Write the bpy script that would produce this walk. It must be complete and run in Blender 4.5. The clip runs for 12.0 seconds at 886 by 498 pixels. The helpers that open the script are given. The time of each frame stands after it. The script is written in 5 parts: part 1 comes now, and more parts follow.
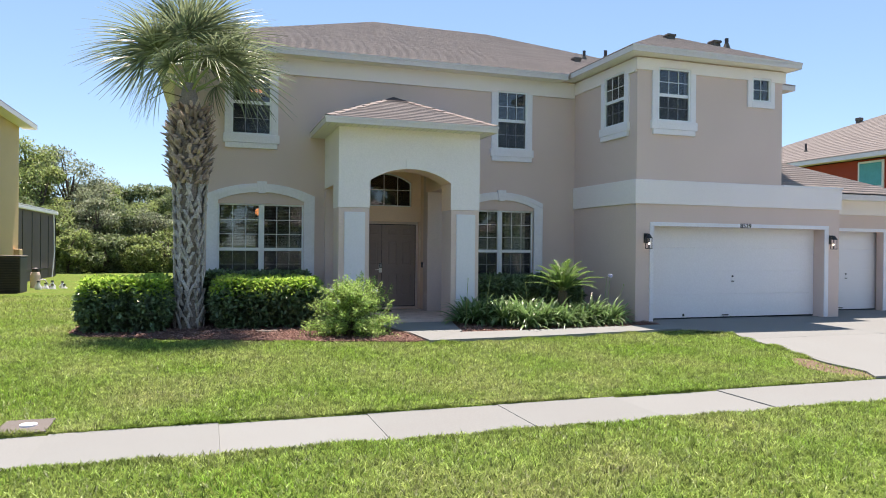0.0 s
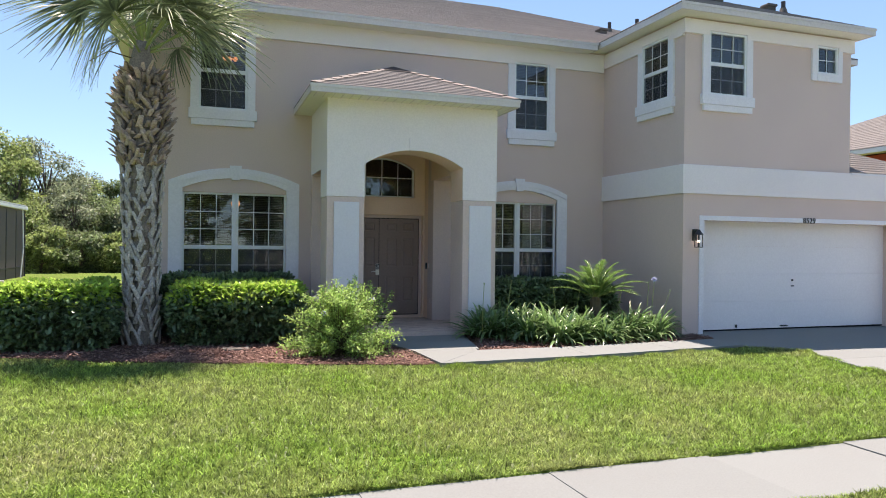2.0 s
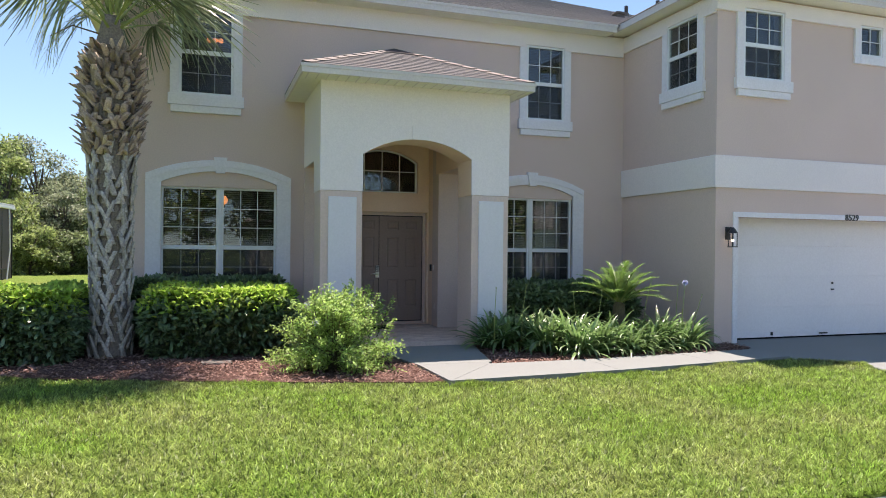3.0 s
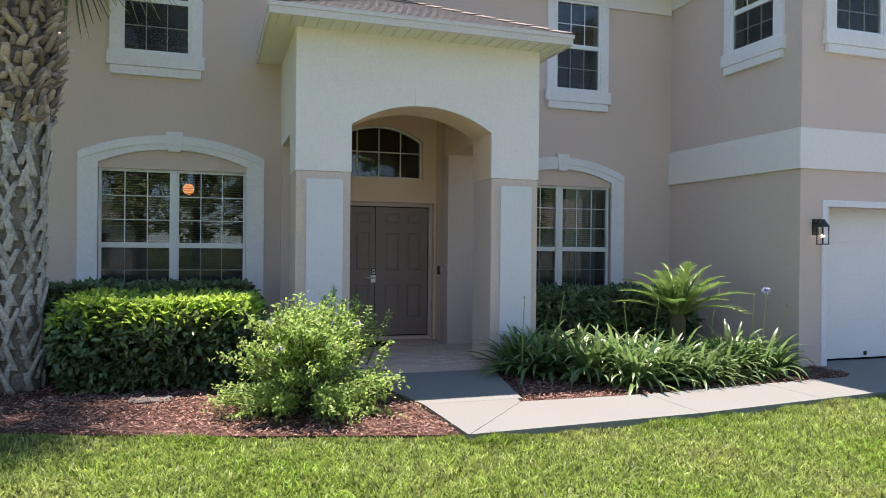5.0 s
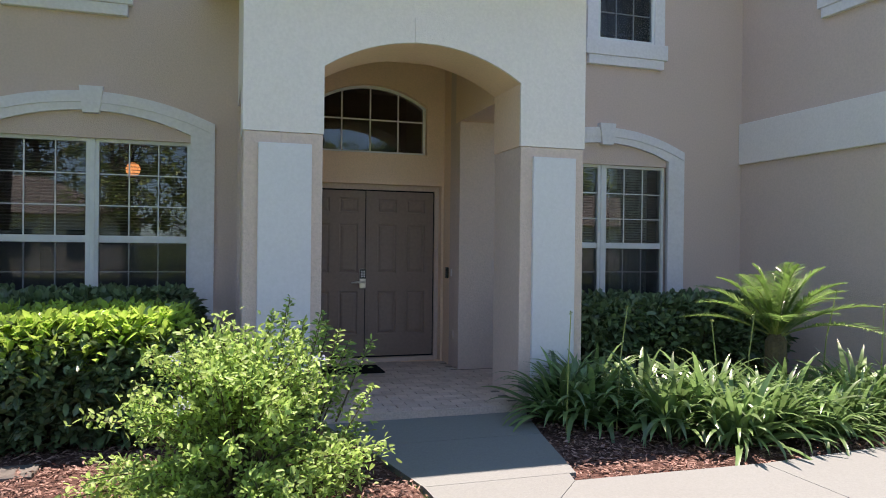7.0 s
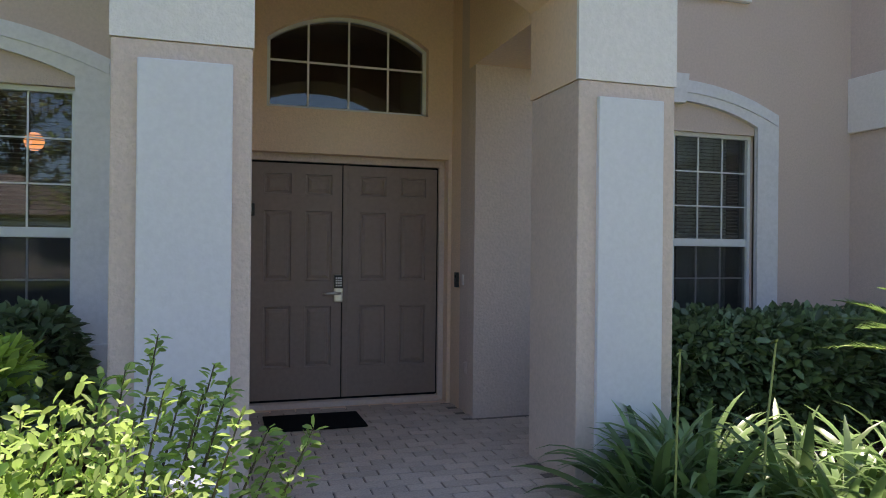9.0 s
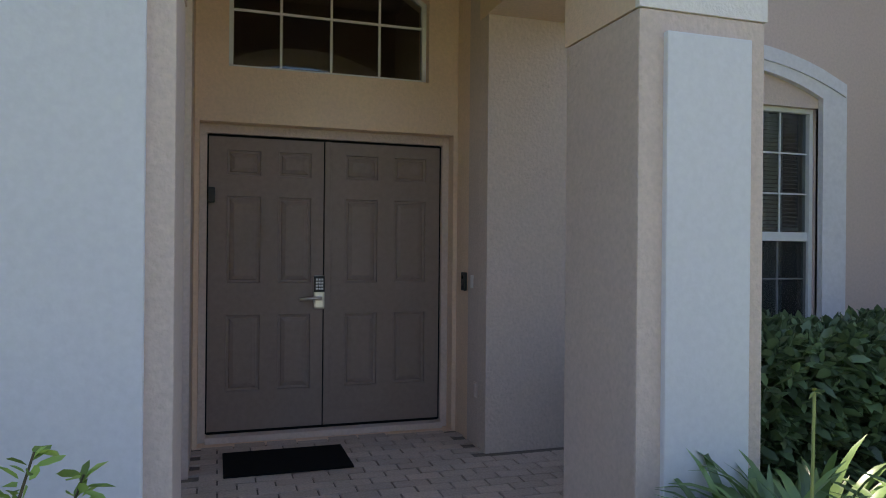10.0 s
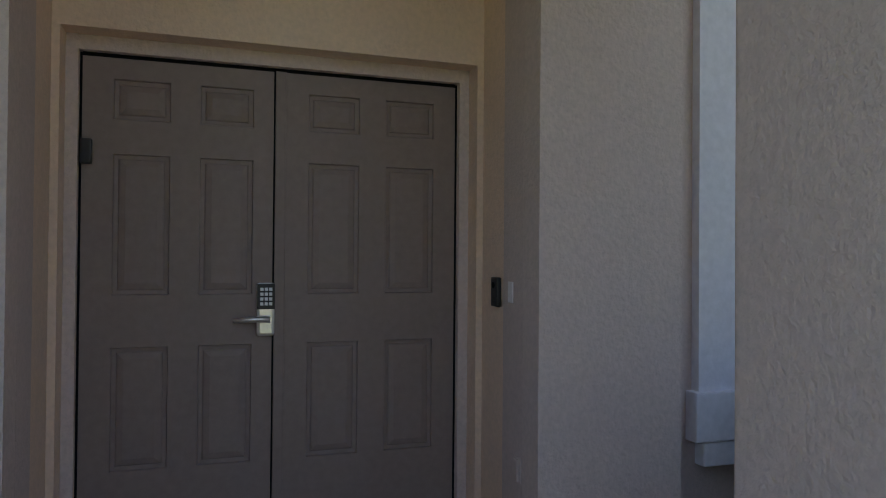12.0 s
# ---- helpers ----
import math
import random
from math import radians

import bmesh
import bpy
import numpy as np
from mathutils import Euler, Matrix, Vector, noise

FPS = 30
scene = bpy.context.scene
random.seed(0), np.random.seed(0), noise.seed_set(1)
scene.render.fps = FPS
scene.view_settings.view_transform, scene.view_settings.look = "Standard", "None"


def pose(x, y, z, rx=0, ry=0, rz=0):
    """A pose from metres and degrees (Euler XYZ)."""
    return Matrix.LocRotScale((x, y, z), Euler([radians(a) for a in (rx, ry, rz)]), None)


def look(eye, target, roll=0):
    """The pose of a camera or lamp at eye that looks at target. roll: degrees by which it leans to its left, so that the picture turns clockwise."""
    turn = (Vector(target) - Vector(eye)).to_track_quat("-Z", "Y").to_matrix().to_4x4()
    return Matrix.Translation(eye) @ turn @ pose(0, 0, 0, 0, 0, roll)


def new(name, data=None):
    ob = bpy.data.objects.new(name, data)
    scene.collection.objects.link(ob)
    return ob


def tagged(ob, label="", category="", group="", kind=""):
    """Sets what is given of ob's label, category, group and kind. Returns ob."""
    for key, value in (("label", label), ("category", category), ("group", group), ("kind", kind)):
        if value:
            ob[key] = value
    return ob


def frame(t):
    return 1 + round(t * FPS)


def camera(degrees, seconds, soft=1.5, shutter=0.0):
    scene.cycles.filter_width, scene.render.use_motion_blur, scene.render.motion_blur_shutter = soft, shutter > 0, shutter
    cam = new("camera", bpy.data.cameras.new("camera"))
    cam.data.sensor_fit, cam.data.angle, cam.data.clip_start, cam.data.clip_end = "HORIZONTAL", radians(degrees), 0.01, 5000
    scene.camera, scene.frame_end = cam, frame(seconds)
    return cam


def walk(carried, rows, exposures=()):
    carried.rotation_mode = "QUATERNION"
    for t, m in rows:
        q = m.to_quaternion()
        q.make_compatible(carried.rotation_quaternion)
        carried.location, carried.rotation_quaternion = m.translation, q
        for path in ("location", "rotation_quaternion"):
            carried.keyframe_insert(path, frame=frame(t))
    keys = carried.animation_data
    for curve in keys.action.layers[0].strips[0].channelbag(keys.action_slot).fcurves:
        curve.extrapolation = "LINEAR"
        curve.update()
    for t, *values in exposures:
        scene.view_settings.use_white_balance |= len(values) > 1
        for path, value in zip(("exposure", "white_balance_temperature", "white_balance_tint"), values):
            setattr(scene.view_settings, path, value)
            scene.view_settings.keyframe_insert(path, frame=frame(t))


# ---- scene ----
cam = camera(64.47, 12.0, soft=1.0)
# seconds, eye x y z, yaw, pitch, roll
ROWS = [
    (0, -4.013, -16.908, 1.533, -18.46, -0.17, -0.55),
    (0.5, -3.871, -16.274, 1.528, -18.47, -0.20, -0.57),
    (1, -3.730, -15.635, 1.523, -18.58, -0.24, -0.56),
    (1.5, -3.585, -15.001, 1.517, -18.67, -0.26, -0.62),
    (2, -3.435, -14.376, 1.510, -18.79, -0.25, -0.66),
    (2.5, -3.279, -13.761, 1.502, -18.76, -0.20, -0.55),
    (3, -3.115, -13.155, 1.494, -18.69, -0.19, -0.60),
    (5, -2.391, -10.788, 1.454, -18.20, -0.16, -0.57),
    (5.5, -2.200, -10.198, 1.443, -18.06, -0.19, -0.60),
    (6, -2.009, -9.606, 1.431, -17.91, -0.20, -0.58),
    (6.5, -1.819, -9.011, 1.418, -17.70, -0.20, -0.55),
    (7, -1.633, -8.416, 1.405, -17.54, -0.21, -0.67),
    (9, -0.962, -6.081, 1.346, -17.51, 0.07, -0.59),
    (9.5, -0.819, -5.532, 1.330, -17.53, 0.10, -0.65),
    (10, -0.686, -5.007, 1.313, -17.86, 0.04, -0.53),
    (10.5, -0.563, -4.511, 1.296, -18.22, 0.10, -0.47),
    (11, -0.448, -4.048, 1.279, -18.08, 0.22, -0.42),
    (11.5, -0.338, -3.621, 1.261, -18.30, 0.33, -0.52),
    (12, -0.230, -3.229, 1.243, -18.31, 0.64, -0.46),
]
walk(cam, [(t, pose(x, y, z, 90 + pitch, roll, yaw)) for t, x, y, z, yaw, pitch, roll in ROWS],
     [(0, 1.22, 7000, 20), (3, 1.30, 7050, 21), (7.0, 1.33, 7150, 23), (9.5, 1.40, 7300, 24), (12, 1.42, 7300, 22)])

# ---- world and sun ----
SUN = Vector((0.05, 0.29, 1.0)).normalized()
world = bpy.data.worlds.new("sky")
scene.world = world
world.use_nodes = True
wn = world.node_tree
sky = wn.nodes.new("ShaderNodeTexSky")
sky.sky_type, sky.sun_disc = "NISHITA", False
sky.sun_elevation = math.asin(SUN.z)
sky.sun_rotation = math.atan2(SUN.x, SUN.y)
sky.altitude, sky.air_density, sky.dust_density, sky.ozone_density = 10, 0.8, 0.0, 2.5
haze = wn.nodes.new("ShaderNodeMix")          # clear air: a deeper blue than the plain model
haze.data_type, haze.blend_type = "RGBA", "MULTIPLY"
haze.inputs[0].default_value, haze.inputs[7].default_value = 1.0, (0.72, 0.93, 1.06, 1)
soften = wn.nodes.new("ShaderNodeGamma")        # evens the step from zenith to horizon
soften.inputs[1].default_value = 0.66
wn.links.new(sky.outputs[0], soften.inputs[0])
wn.links.new(soften.outputs[0], haze.inputs[6])
wn.links.new(haze.outputs[2], wn.nodes["Background"].inputs[0])
wn.nodes["Background"].inputs[1].default_value = 0.15
sun_data = bpy.data.lights.new("sun", "SUN")
sun_data.energy, sun_data.angle, sun_data.color = 4.3, radians(0.55), (1.0, 0.95, 0.87)
sun_ob = new("sun", sun_data)
sun_ob.matrix_world = look(SUN * 40, (0, 0, 0))


# ---- materials ----
def material(name, base, rough=0.7, metal=0.0, vary=0.15, scale=6.0, fine=60.0, bump=0.2, bump_scale=None, tint=None,
             stain=0.0, island=0.0, random_ob=0.0, spec=0.5, translucent=0.0, depth=0.01):
    """Two scales of tone variation, bump, and a per-piece shift of tone."""
    m = bpy.data.materials.new(name)
    m.use_nodes = True
    n, ln = m.node_tree.nodes, m.node_tree.links
    b = n["Principled BSDF"]
    co = n.new("ShaderNodeTexCoord")
    geo = n.new("ShaderNodeNewGeometry")
    big, small = n.new("ShaderNodeTexNoise"), n.new("ShaderNodeTexNoise")
    for node, sc, det in ((big, scale, 4), (small, fine, 3)):
        node.inputs["Scale"].default_value, node.inputs["Detail"].default_value = sc, det
        ln.new(geo.outputs["Position"], node.inputs["Vector"])
    mix = n.new("ShaderNodeMix")
    mix.data_type = "RGBA"
    other = tint or tuple(c * 0.6 for c in base)
    mix.inputs[6].default_value, mix.inputs[7].default_value = (*base, 1), (*other, 1)
    ramp = n.new("ShaderNodeMapRange")
    ramp.inputs[1].default_value, ramp.inputs[2].default_value = 0.35, 0.75
    ramp.inputs[3].default_value, ramp.inputs[4].default_value = 0.0, min(1.0, vary * 2.2 + stain)
    ln.new(big.outputs[0], ramp.inputs[0])
    ln.new(ramp.outputs[0], mix.inputs[0])
    value = n.new("ShaderNodeMapRange")
    value.inputs[1].default_value, value.inputs[2].default_value = 0.3, 0.7
    value.inputs[3].default_value, value.inputs[4].default_value = 1 - vary, 1 + vary
    ln.new(small.outputs[0], value.inputs[0])
    last = value.outputs[0]
    if island or random_ob:
        if island:
            src = geo.outputs["Random Per Island"]
        else:
            src = n.new("ShaderNodeObjectInfo").outputs["Random"]
        amount = island or random_ob
        rnd = n.new("ShaderNodeMapRange")
        rnd.inputs[3].default_value, rnd.inputs[4].default_value = 1 - amount, 1 + amount
        ln.new(src, rnd.inputs[0])
        mul = n.new("ShaderNodeMath")
        mul.operation = "MULTIPLY"
        ln.new(last, mul.inputs[0])
        ln.new(rnd.outputs[0], mul.inputs[1])
        last = mul.outputs[0]
    hsv = n.new("ShaderNodeHueSaturation")
    ln.new(mix.outputs[2], hsv.inputs["Color"])
    ln.new(last, hsv.inputs["Value"])
    ln.new(hsv.outputs[0], b.inputs["Base Color"])
    b.inputs["Roughness"].default_value, b.inputs["Metallic"].default_value = rough, metal
    b.inputs["Specular IOR Level"].default_value = spec
    if bump:
        bn = n.new("ShaderNodeTexNoise")
        bn.inputs["Scale"].default_value, bn.inputs["Detail"].default_value = bump_scale or fine, 4
        ln.new(geo.outputs["Position"], bn.inputs["Vector"])
        bp = n.new("ShaderNodeBump")
        bp.inputs["Strength"].default_value, bp.inputs["Distance"].default_value = bump, depth
        ln.new(bn.outputs[0], bp.inputs["Height"])
        ln.new(bp.outputs[0], b.inputs["Normal"])
    if translucent:
        tr = n.new("ShaderNodeBsdfTranslucent")
        ln.new(hsv.outputs[0], tr.inputs[0])
        ms = n.new("ShaderNodeMixShader")
        ms.inputs[0].default_value = translucent
        ln.new(b.outputs[0], ms.inputs[1])
        ln.new(tr.outputs[0], ms.inputs[2])
        ln.new(ms.outputs[0], n["Material Output"].inputs["Surface"])
    return m


def glow(name, colour, strength):
    m = bpy.data.materials.new(name)
    m.use_nodes = True
    b = m.node_tree.nodes["Principled BSDF"]
    b.inputs["Base Color"].default_value = (*colour, 1)
    b.inputs["Emission Color"].default_value, b.inputs["Emission Strength"].default_value = (*colour, 1), strength
    return m


def glass(name, tint=(0.75, 0.8, 0.8), clear=0.9, gloss_rough=0.01, mirror=0.08):
    """A thin pane: part clear, with a Fresnel mirror on it."""
    m = bpy.data.materials.new(name)
    m.use_nodes = True
    n, ln = m.node_tree.nodes, m.node_tree.links
    n.remove(n["Principled BSDF"])
    tr, gl, fr, mx = (n.new("ShaderNodeBsdfTransparent"), n.new("ShaderNodeBsdfGlossy"), n.new("ShaderNodeLayerWeight"), n.new("ShaderNodeMixShader"))
    tr.inputs[0].default_value = (*(c * clear for c in tint), 1)
    gl.inputs["Roughness"].default_value = gloss_rough
    wob = n.new("ShaderNodeTexNoise")
    wob.inputs["Scale"].default_value = 1.3
    geo = n.new("ShaderNodeNewGeometry")
    ln.new(geo.outputs["Position"], wob.inputs["Vector"])
    bp = n.new("ShaderNodeBump")
    bp.inputs["Strength"].default_value, bp.inputs["Distance"].default_value = 0.05, 0.02
    ln.new(wob.outputs[0], bp.inputs["Height"])
    ln.new(bp.outputs[0], gl.inputs["Normal"])
    fr.inputs[0].default_value = 0.5
    pw, ma = n.new("ShaderNodeMath"), n.new("ShaderNodeMath")
    pw.operation, ma.operation = "POWER", "MULTIPLY_ADD"
    pw.inputs[1].default_value = 5.0
    ma.inputs[1].default_value, ma.inputs[2].default_value = 0.93 if mirror else 0.0, mirror
    ln.new(fr.outputs["Facing"], pw.inputs[0])
    ln.new(pw.outputs[0], ma.inputs[0])
    ln.new(ma.outputs[0], mx.inputs[0])
    ln.new(tr.outputs[0], mx.inputs[1])
    ln.new(gl.outputs[0], mx.inputs[2])
    ln.new(mx.outputs[0], n["Material Output"].inputs["Surface"])
    return m


TAUPE = material("taupe_stucco", (0.70, 0.55, 0.495), 0.9, vary=0.05, scale=0.9, fine=45, bump=0.7, bump_scale=75, depth=0.006, spec=0.2)
CREAM = material("white_stucco", (0.87, 0.80, 0.79), 0.9, vary=0.04, scale=1.1, fine=40, bump=0.7, bump_scale=75, depth=0.006, spec=0.2)
PANEL_WHITE = material("white_smooth_stucco", (0.76, 0.74, 0.78), 0.85, vary=0.03, scale=1.5, fine=40, bump=0.25, bump_scale=60, depth=0.004, spec=0.2)
TRIM = material("white_trim_paint", (0.83, 0.80, 0.83), 0.75, vary=0.05, scale=2.2, fine=30, bump=0.12, bump_scale=60, spec=0.3)
VINYL = material("white_vinyl", (0.80, 0.81, 0.82), 0.4, vary=0.03, scale=3, fine=20, bump=0.0)
PALE_TAN = material("tan_stucco", (0.72, 0.57, 0.51), 0.9, vary=0.06, scale=1.0, fine=45, bump=0.9, bump_scale=48, depth=0.008, spec=0.2)
# tan stucco with the porch's warm bounce light mixed into its base colour
ALCOVE = material("bounce_warmed_tan_stucco", (0.88, 0.65, 0.50), 0.9, vary=0.05, scale=1.0, fine=45, bump=0.7, bump_scale=75, depth=0.006, spec=0.2)
FASCIA = material("fascia_paint", (0.70, 0.64, 0.62), 0.7, vary=0.06, scale=2.2, fine=30, bump=0.1)
# cream-yellow base includes light bounced up from the ground
SOFFIT = material("bounce_lit_soffit_metal", (0.80, 0.77, 0.68), 0.7, vary=0.04, scale=2, fine=30, bump=0.05)
SHINGLE = material("asphalt_shingle", (0.225, 0.203, 0.188), 0.95, vary=0.16, scale=1.4, fine=90, bump=0.6, bump_scale=120, random_ob=0.06, spec=0.2, tint=(0.175, 0.15, 0.137))
DARK_SHINGLE = material("dark_ridge_shingle", (0.05, 0.04, 0.04), 0.95, vary=0.2, scale=5, fine=60)
DOOR_BROWN = material("brown_door_paint", (0.30, 0.225, 0.20), 0.5, vary=0.06, scale=3, fine=25, bump=0.06, bump_scale=80, spec=0.35)
GARAGE_WHITE = material("white_steel_door", (0.85, 0.81, 0.82), 0.55, vary=0.03, scale=1.0, fine=30, bump=0.12, bump_scale=25, spec=0.3)
CONCRETE = material("concrete", (0.212, 0.222, 0.212), 0.9, vary=0.06, scale=0.9, fine=70, bump=0.25, bump_scale=90, spec=0.2, stain=0.1, tint=(0.19, 0.18, 0.17), random_ob=0.04)
PAVER = material("brick_paver", (0.58, 0.46, 0.40), 0.9, vary=0.12, scale=3, fine=70, bump=0.35, bump_scale=90, random_ob=0.12, spec=0.2)
JOINT = material("paver_joint_sand", (0.19, 0.155, 0.135), 0.95, vary=0.2, scale=8, fine=90)
LAWN = material("lawn_soil", (0.11, 0.18, 0.03), 0.95, vary=0.3, scale=1.1, fine=30, bump=0.9, bump_scale=70, depth=0.03, tint=(0.19, 0.20, 0.06), spec=0.1)
BLADE = material("grass_blade", (0.195, 0.315, 0.05), 0.42, vary=0.45, scale=0.7, fine=9, bump=0.0, tint=(0.33, 0.36, 0.14), island=0.68, translucent=0.5, spec=0.3)
MULCH = material("mulch_bed", (0.15, 0.08, 0.065), 0.95, vary=0.35, scale=5, fine=55, bump=1.0, bump_scale=45, depth=0.04, tint=(0.05, 0.028, 0.022), spec=0.15)
CHIP = material("mulch_chip", (0.31, 0.19, 0.155), 0.9, vary=0.3, scale=4, fine=40, bump=0.0, island=0.5, spec=0.2)
DARK = material("dark_metal", (0.02, 0.02, 0.022), 0.45, vary=0.1, scale=10, fine=40, bump=0.05)
CHROME = material("satin_nickel", (0.85, 0.83, 0.79), 0.38, 0.95, vary=0.04, scale=10, fine=60, bump=0.0)
RUBBER = material("black_mat_rubber", (0.012, 0.012, 0.013), 0.95, vary=0.2, scale=20, fine=120, bump=0.8, bump_scale=140, spec=0.1)
# wall colour kept dark to stand in for unlit interiors
ROOM = material("dim_toned_room_wall", (0.10, 0.09, 0.08), 0.9, vary=0.1, scale=2, fine=30, bump=0.0)
BLIND = material("blind_slat", (0.30, 0.285, 0.265), 0.6, vary=0.05, scale=3, fine=30, bump=0.0)
CURTAIN = material("grey_curtain", (0.84, 0.82, 0.79), 0.9, vary=0.1, scale=4, fine=30, bump=0.0, translucent=0.2)
GLASS = glass("window_glass")
INSECT_SCREEN = glass("insect_screen_mesh", (0.72, 0.72, 0.72), 1.0, 0.6, 0.03)
LAMP_GLOW = glow("lantern_bulb", (1.0, 0.86, 0.66), 4.0)
PENDANT_GLOW = glow("pendant_bulb", (1.0, 0.36, 0.13), 0.9)
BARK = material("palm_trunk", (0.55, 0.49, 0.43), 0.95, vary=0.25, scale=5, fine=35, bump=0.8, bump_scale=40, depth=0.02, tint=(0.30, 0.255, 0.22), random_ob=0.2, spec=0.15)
# brown trunk core, darkened to paint the shade between the boots
TRUNK_GAP_SHADE = material("palm_trunk_gap_shade", (0.30, 0.25, 0.21), 0.95, vary=0.25, scale=6, fine=40, bump=0.8, bump_scale=40, depth=0.02, spec=0.1)
BOOT = material("palm_boot", (0.44, 0.335, 0.265), 0.9, vary=0.2, scale=6, fine=45, bump=0.5, bump_scale=60, tint=(0.26, 0.18, 0.135), random_ob=0.5, spec=0.2)
FROND = material("palm_leaf", (0.23, 0.28, 0.155), 0.36, vary=0.15, scale=3, fine=12, bump=0.0, tint=(0.33, 0.36, 0.22), island=0.5, translucent=0.4, spec=0.6)
FROND_STEM = material("palm_stem", (0.28, 0.33, 0.10), 0.5, vary=0.12, scale=5, fine=20, bump=0.0)
HEDGE = material("hedge_leaf", (0.15, 0.225, 0.115), 0.33, vary=0.15, scale=2.5, fine=12, bump=0.0, tint=(0.19, 0.29, 0.10), island=0.5, translucent=0.3, spec=0.7)
SHRUB = material("shrub_leaf", (0.33, 0.48, 0.135), 0.5, vary=0.15, scale=3, fine=12, bump=0.0, tint=(0.48, 0.62, 0.21), island=0.45, translucent=0.5)
STRAP = material("lily_leaf", (0.16, 0.27, 0.09), 0.34, vary=0.15, scale=3, fine=12, bump=0.0, tint=(0.26, 0.38, 0.15), random_ob=0.4, translucent=0.38, spec=1.0)
CYCAD = material("cycad_leaf", (0.16, 0.28, 0.07), 0.3, vary=0.12, scale=3, fine=12, bump=0.0, tint=(0.20, 0.32, 0.08), island=0.25, translucent=0.45)
TWIG = material("twig", (0.13, 0.10, 0.06), 0.9, vary=0.2, scale=10, fine=50, bump=0.3)
PETAL = material("pale_blue_petal", (0.55, 0.58, 0.78), 0.7, vary=0.1, scale=10, fine=40, bump=0.0, island=0.15, translucent=0.3)
TREE_LEAVES = [material("tree_leaf", base, 0.5, vary=0.2, scale=0.35, fine=2.5, bump=0.0, tint=tint, island=0.6, translucent=0.4)
               for base, tint in (((0.16, 0.215, 0.095), (0.26, 0.31, 0.14)), ((0.24, 0.31, 0.105), (0.36, 0.41, 0.16)), ((0.21, 0.25, 0.15), (0.30, 0.33, 0.20)))]
TREE_BARK = material("tree_bark", (0.12, 0.095, 0.075), 0.95, vary=0.25, scale=4, fine=30, bump=0.6)
YELLOW = material("yellow_stucco", (0.64, 0.45, 0.25), 0.9, vary=0.05, scale=1, fine=30, bump=0.2)
RED = material("red_stucco", (0.36, 0.055, 0.03), 0.9, vary=0.06, scale=1, fine=30, bump=0.2)
SCREEN = material("screen_mesh", (0.12, 0.092, 0.09), 0.9, vary=0.1, scale=2, fine=80, bump=0.0)
ASPHALT = material("asphalt", (0.05, 0.05, 0.052), 0.9, vary=0.15, scale=1.0, fine=80, bump=0.5, bump_scale=120)
AC_METAL = material("ac_dark_metal", (0.055, 0.045, 0.043), 0.6, vary=0.1, scale=3, fine=30, bump=0.1)
COVER = material("cover_iron", (0.13, 0.115, 0.10), 0.8, vary=0.15, scale=6, fine=60, bump=0.3)


# ---- mesh helpers ----
def link_mesh(name, me, mat, parent=None, label="", kind="", smooth=False):
    me.materials.append(mat)
    if smooth:
        for p in me.polygons:
            p.use_smooth = True
    ob = new(name, me)
    if parent:
        ob.parent = parent
    return tagged(ob, label=label, kind=kind)


def part(name, bm, mat, parent=None, label="", kind="", smooth=False):
    """Links a bmesh as one mesh object, under a thing or a part if one is given."""
    me = bpy.data.meshes.new(name)
    bm.to_mesh(me)
    bm.free()
    return link_mesh(name, me, mat, parent, label, kind, smooth)


def raw(name, verts, faces, mat, parent=None, label="", kind="", smooth=False):
    """Links numpy vertices and quads (or triangles) as one mesh object."""
    verts, faces = np.asarray(verts, dtype=np.float32), np.asarray(faces, dtype=np.int32)
    me = bpy.data.meshes.new(name)
    k = faces.shape[1]
    me.vertices.add(len(verts))
    me.vertices.foreach_set("co", verts.ravel())
    me.loops.add(faces.size)
    me.loops.foreach_set("vertex_index", faces.ravel())
    me.polygons.add(len(faces))
    me.polygons.foreach_set("loop_start", np.arange(0, faces.size, k, dtype=np.int32))
    me.update(calc_edges=True)
    return link_mesh(name, me, mat, parent, label, kind, smooth)


def thing(name, label, category, at=(0, 0, 0), group="", kind=""):
    ob = new(name)
    ob.location = at
    ob.empty_display_size = 0.1
    return tagged(ob, label, category, group, kind)


def box(bm, x0, x1, y0, y1, z0, z1, bevel=0.0):
    vs = [bm.verts.new(p) for p in ((x0, y0, z0), (x1, y0, z0), (x1, y1, z0), (x0, y1, z0), (x0, y0, z1), (x1, y0, z1), (x1, y1, z1), (x0, y1, z1))]
    fs = [bm.faces.new([vs[i] for i in f]) for f in ((3, 2, 1, 0), (4, 5, 6, 7), (0, 1, 5, 4), (1, 2, 6, 5), (2, 3, 7, 6), (3, 0, 4, 7))]
    if bevel:
        edges = list({e for f in fs for e in f.edges})
        bmesh.ops.bevel(bm, geom=edges, offset=bevel, segments=2, affect="EDGES", profile=0.6)
    return bm


def boxed(*args, bevel=0.0):
    return box(bmesh.new(), *args, bevel=bevel)


def prism(bm, u0, u1, a, b, y0, y1, axis="x"):
    """A block from u0 to u1 with bottoms a=(left, right) and tops b, between depths y0 and y1; axis y turns it onto a side wall."""
    pts = [(u0, y0, a[0]), (u1, y0, a[1]), (u1, y1, a[1]), (u0, y1, a[0]), (u0, y0, b[0]), (u1, y0, b[1]), (u1, y1, b[1]), (u0, y1, b[0])]
    if axis == "y":
        pts = [(y, u, z) for u, y, z in pts]
    vs = [bm.verts.new(p) for p in pts]
    for f in ((3, 2, 1, 0), (4, 5, 6, 7), (0, 1, 5, 4), (1, 2, 6, 5), (2, 3, 7, 6), (3, 0, 4, 7)):
        bm.faces.new([vs[i] for i in f])


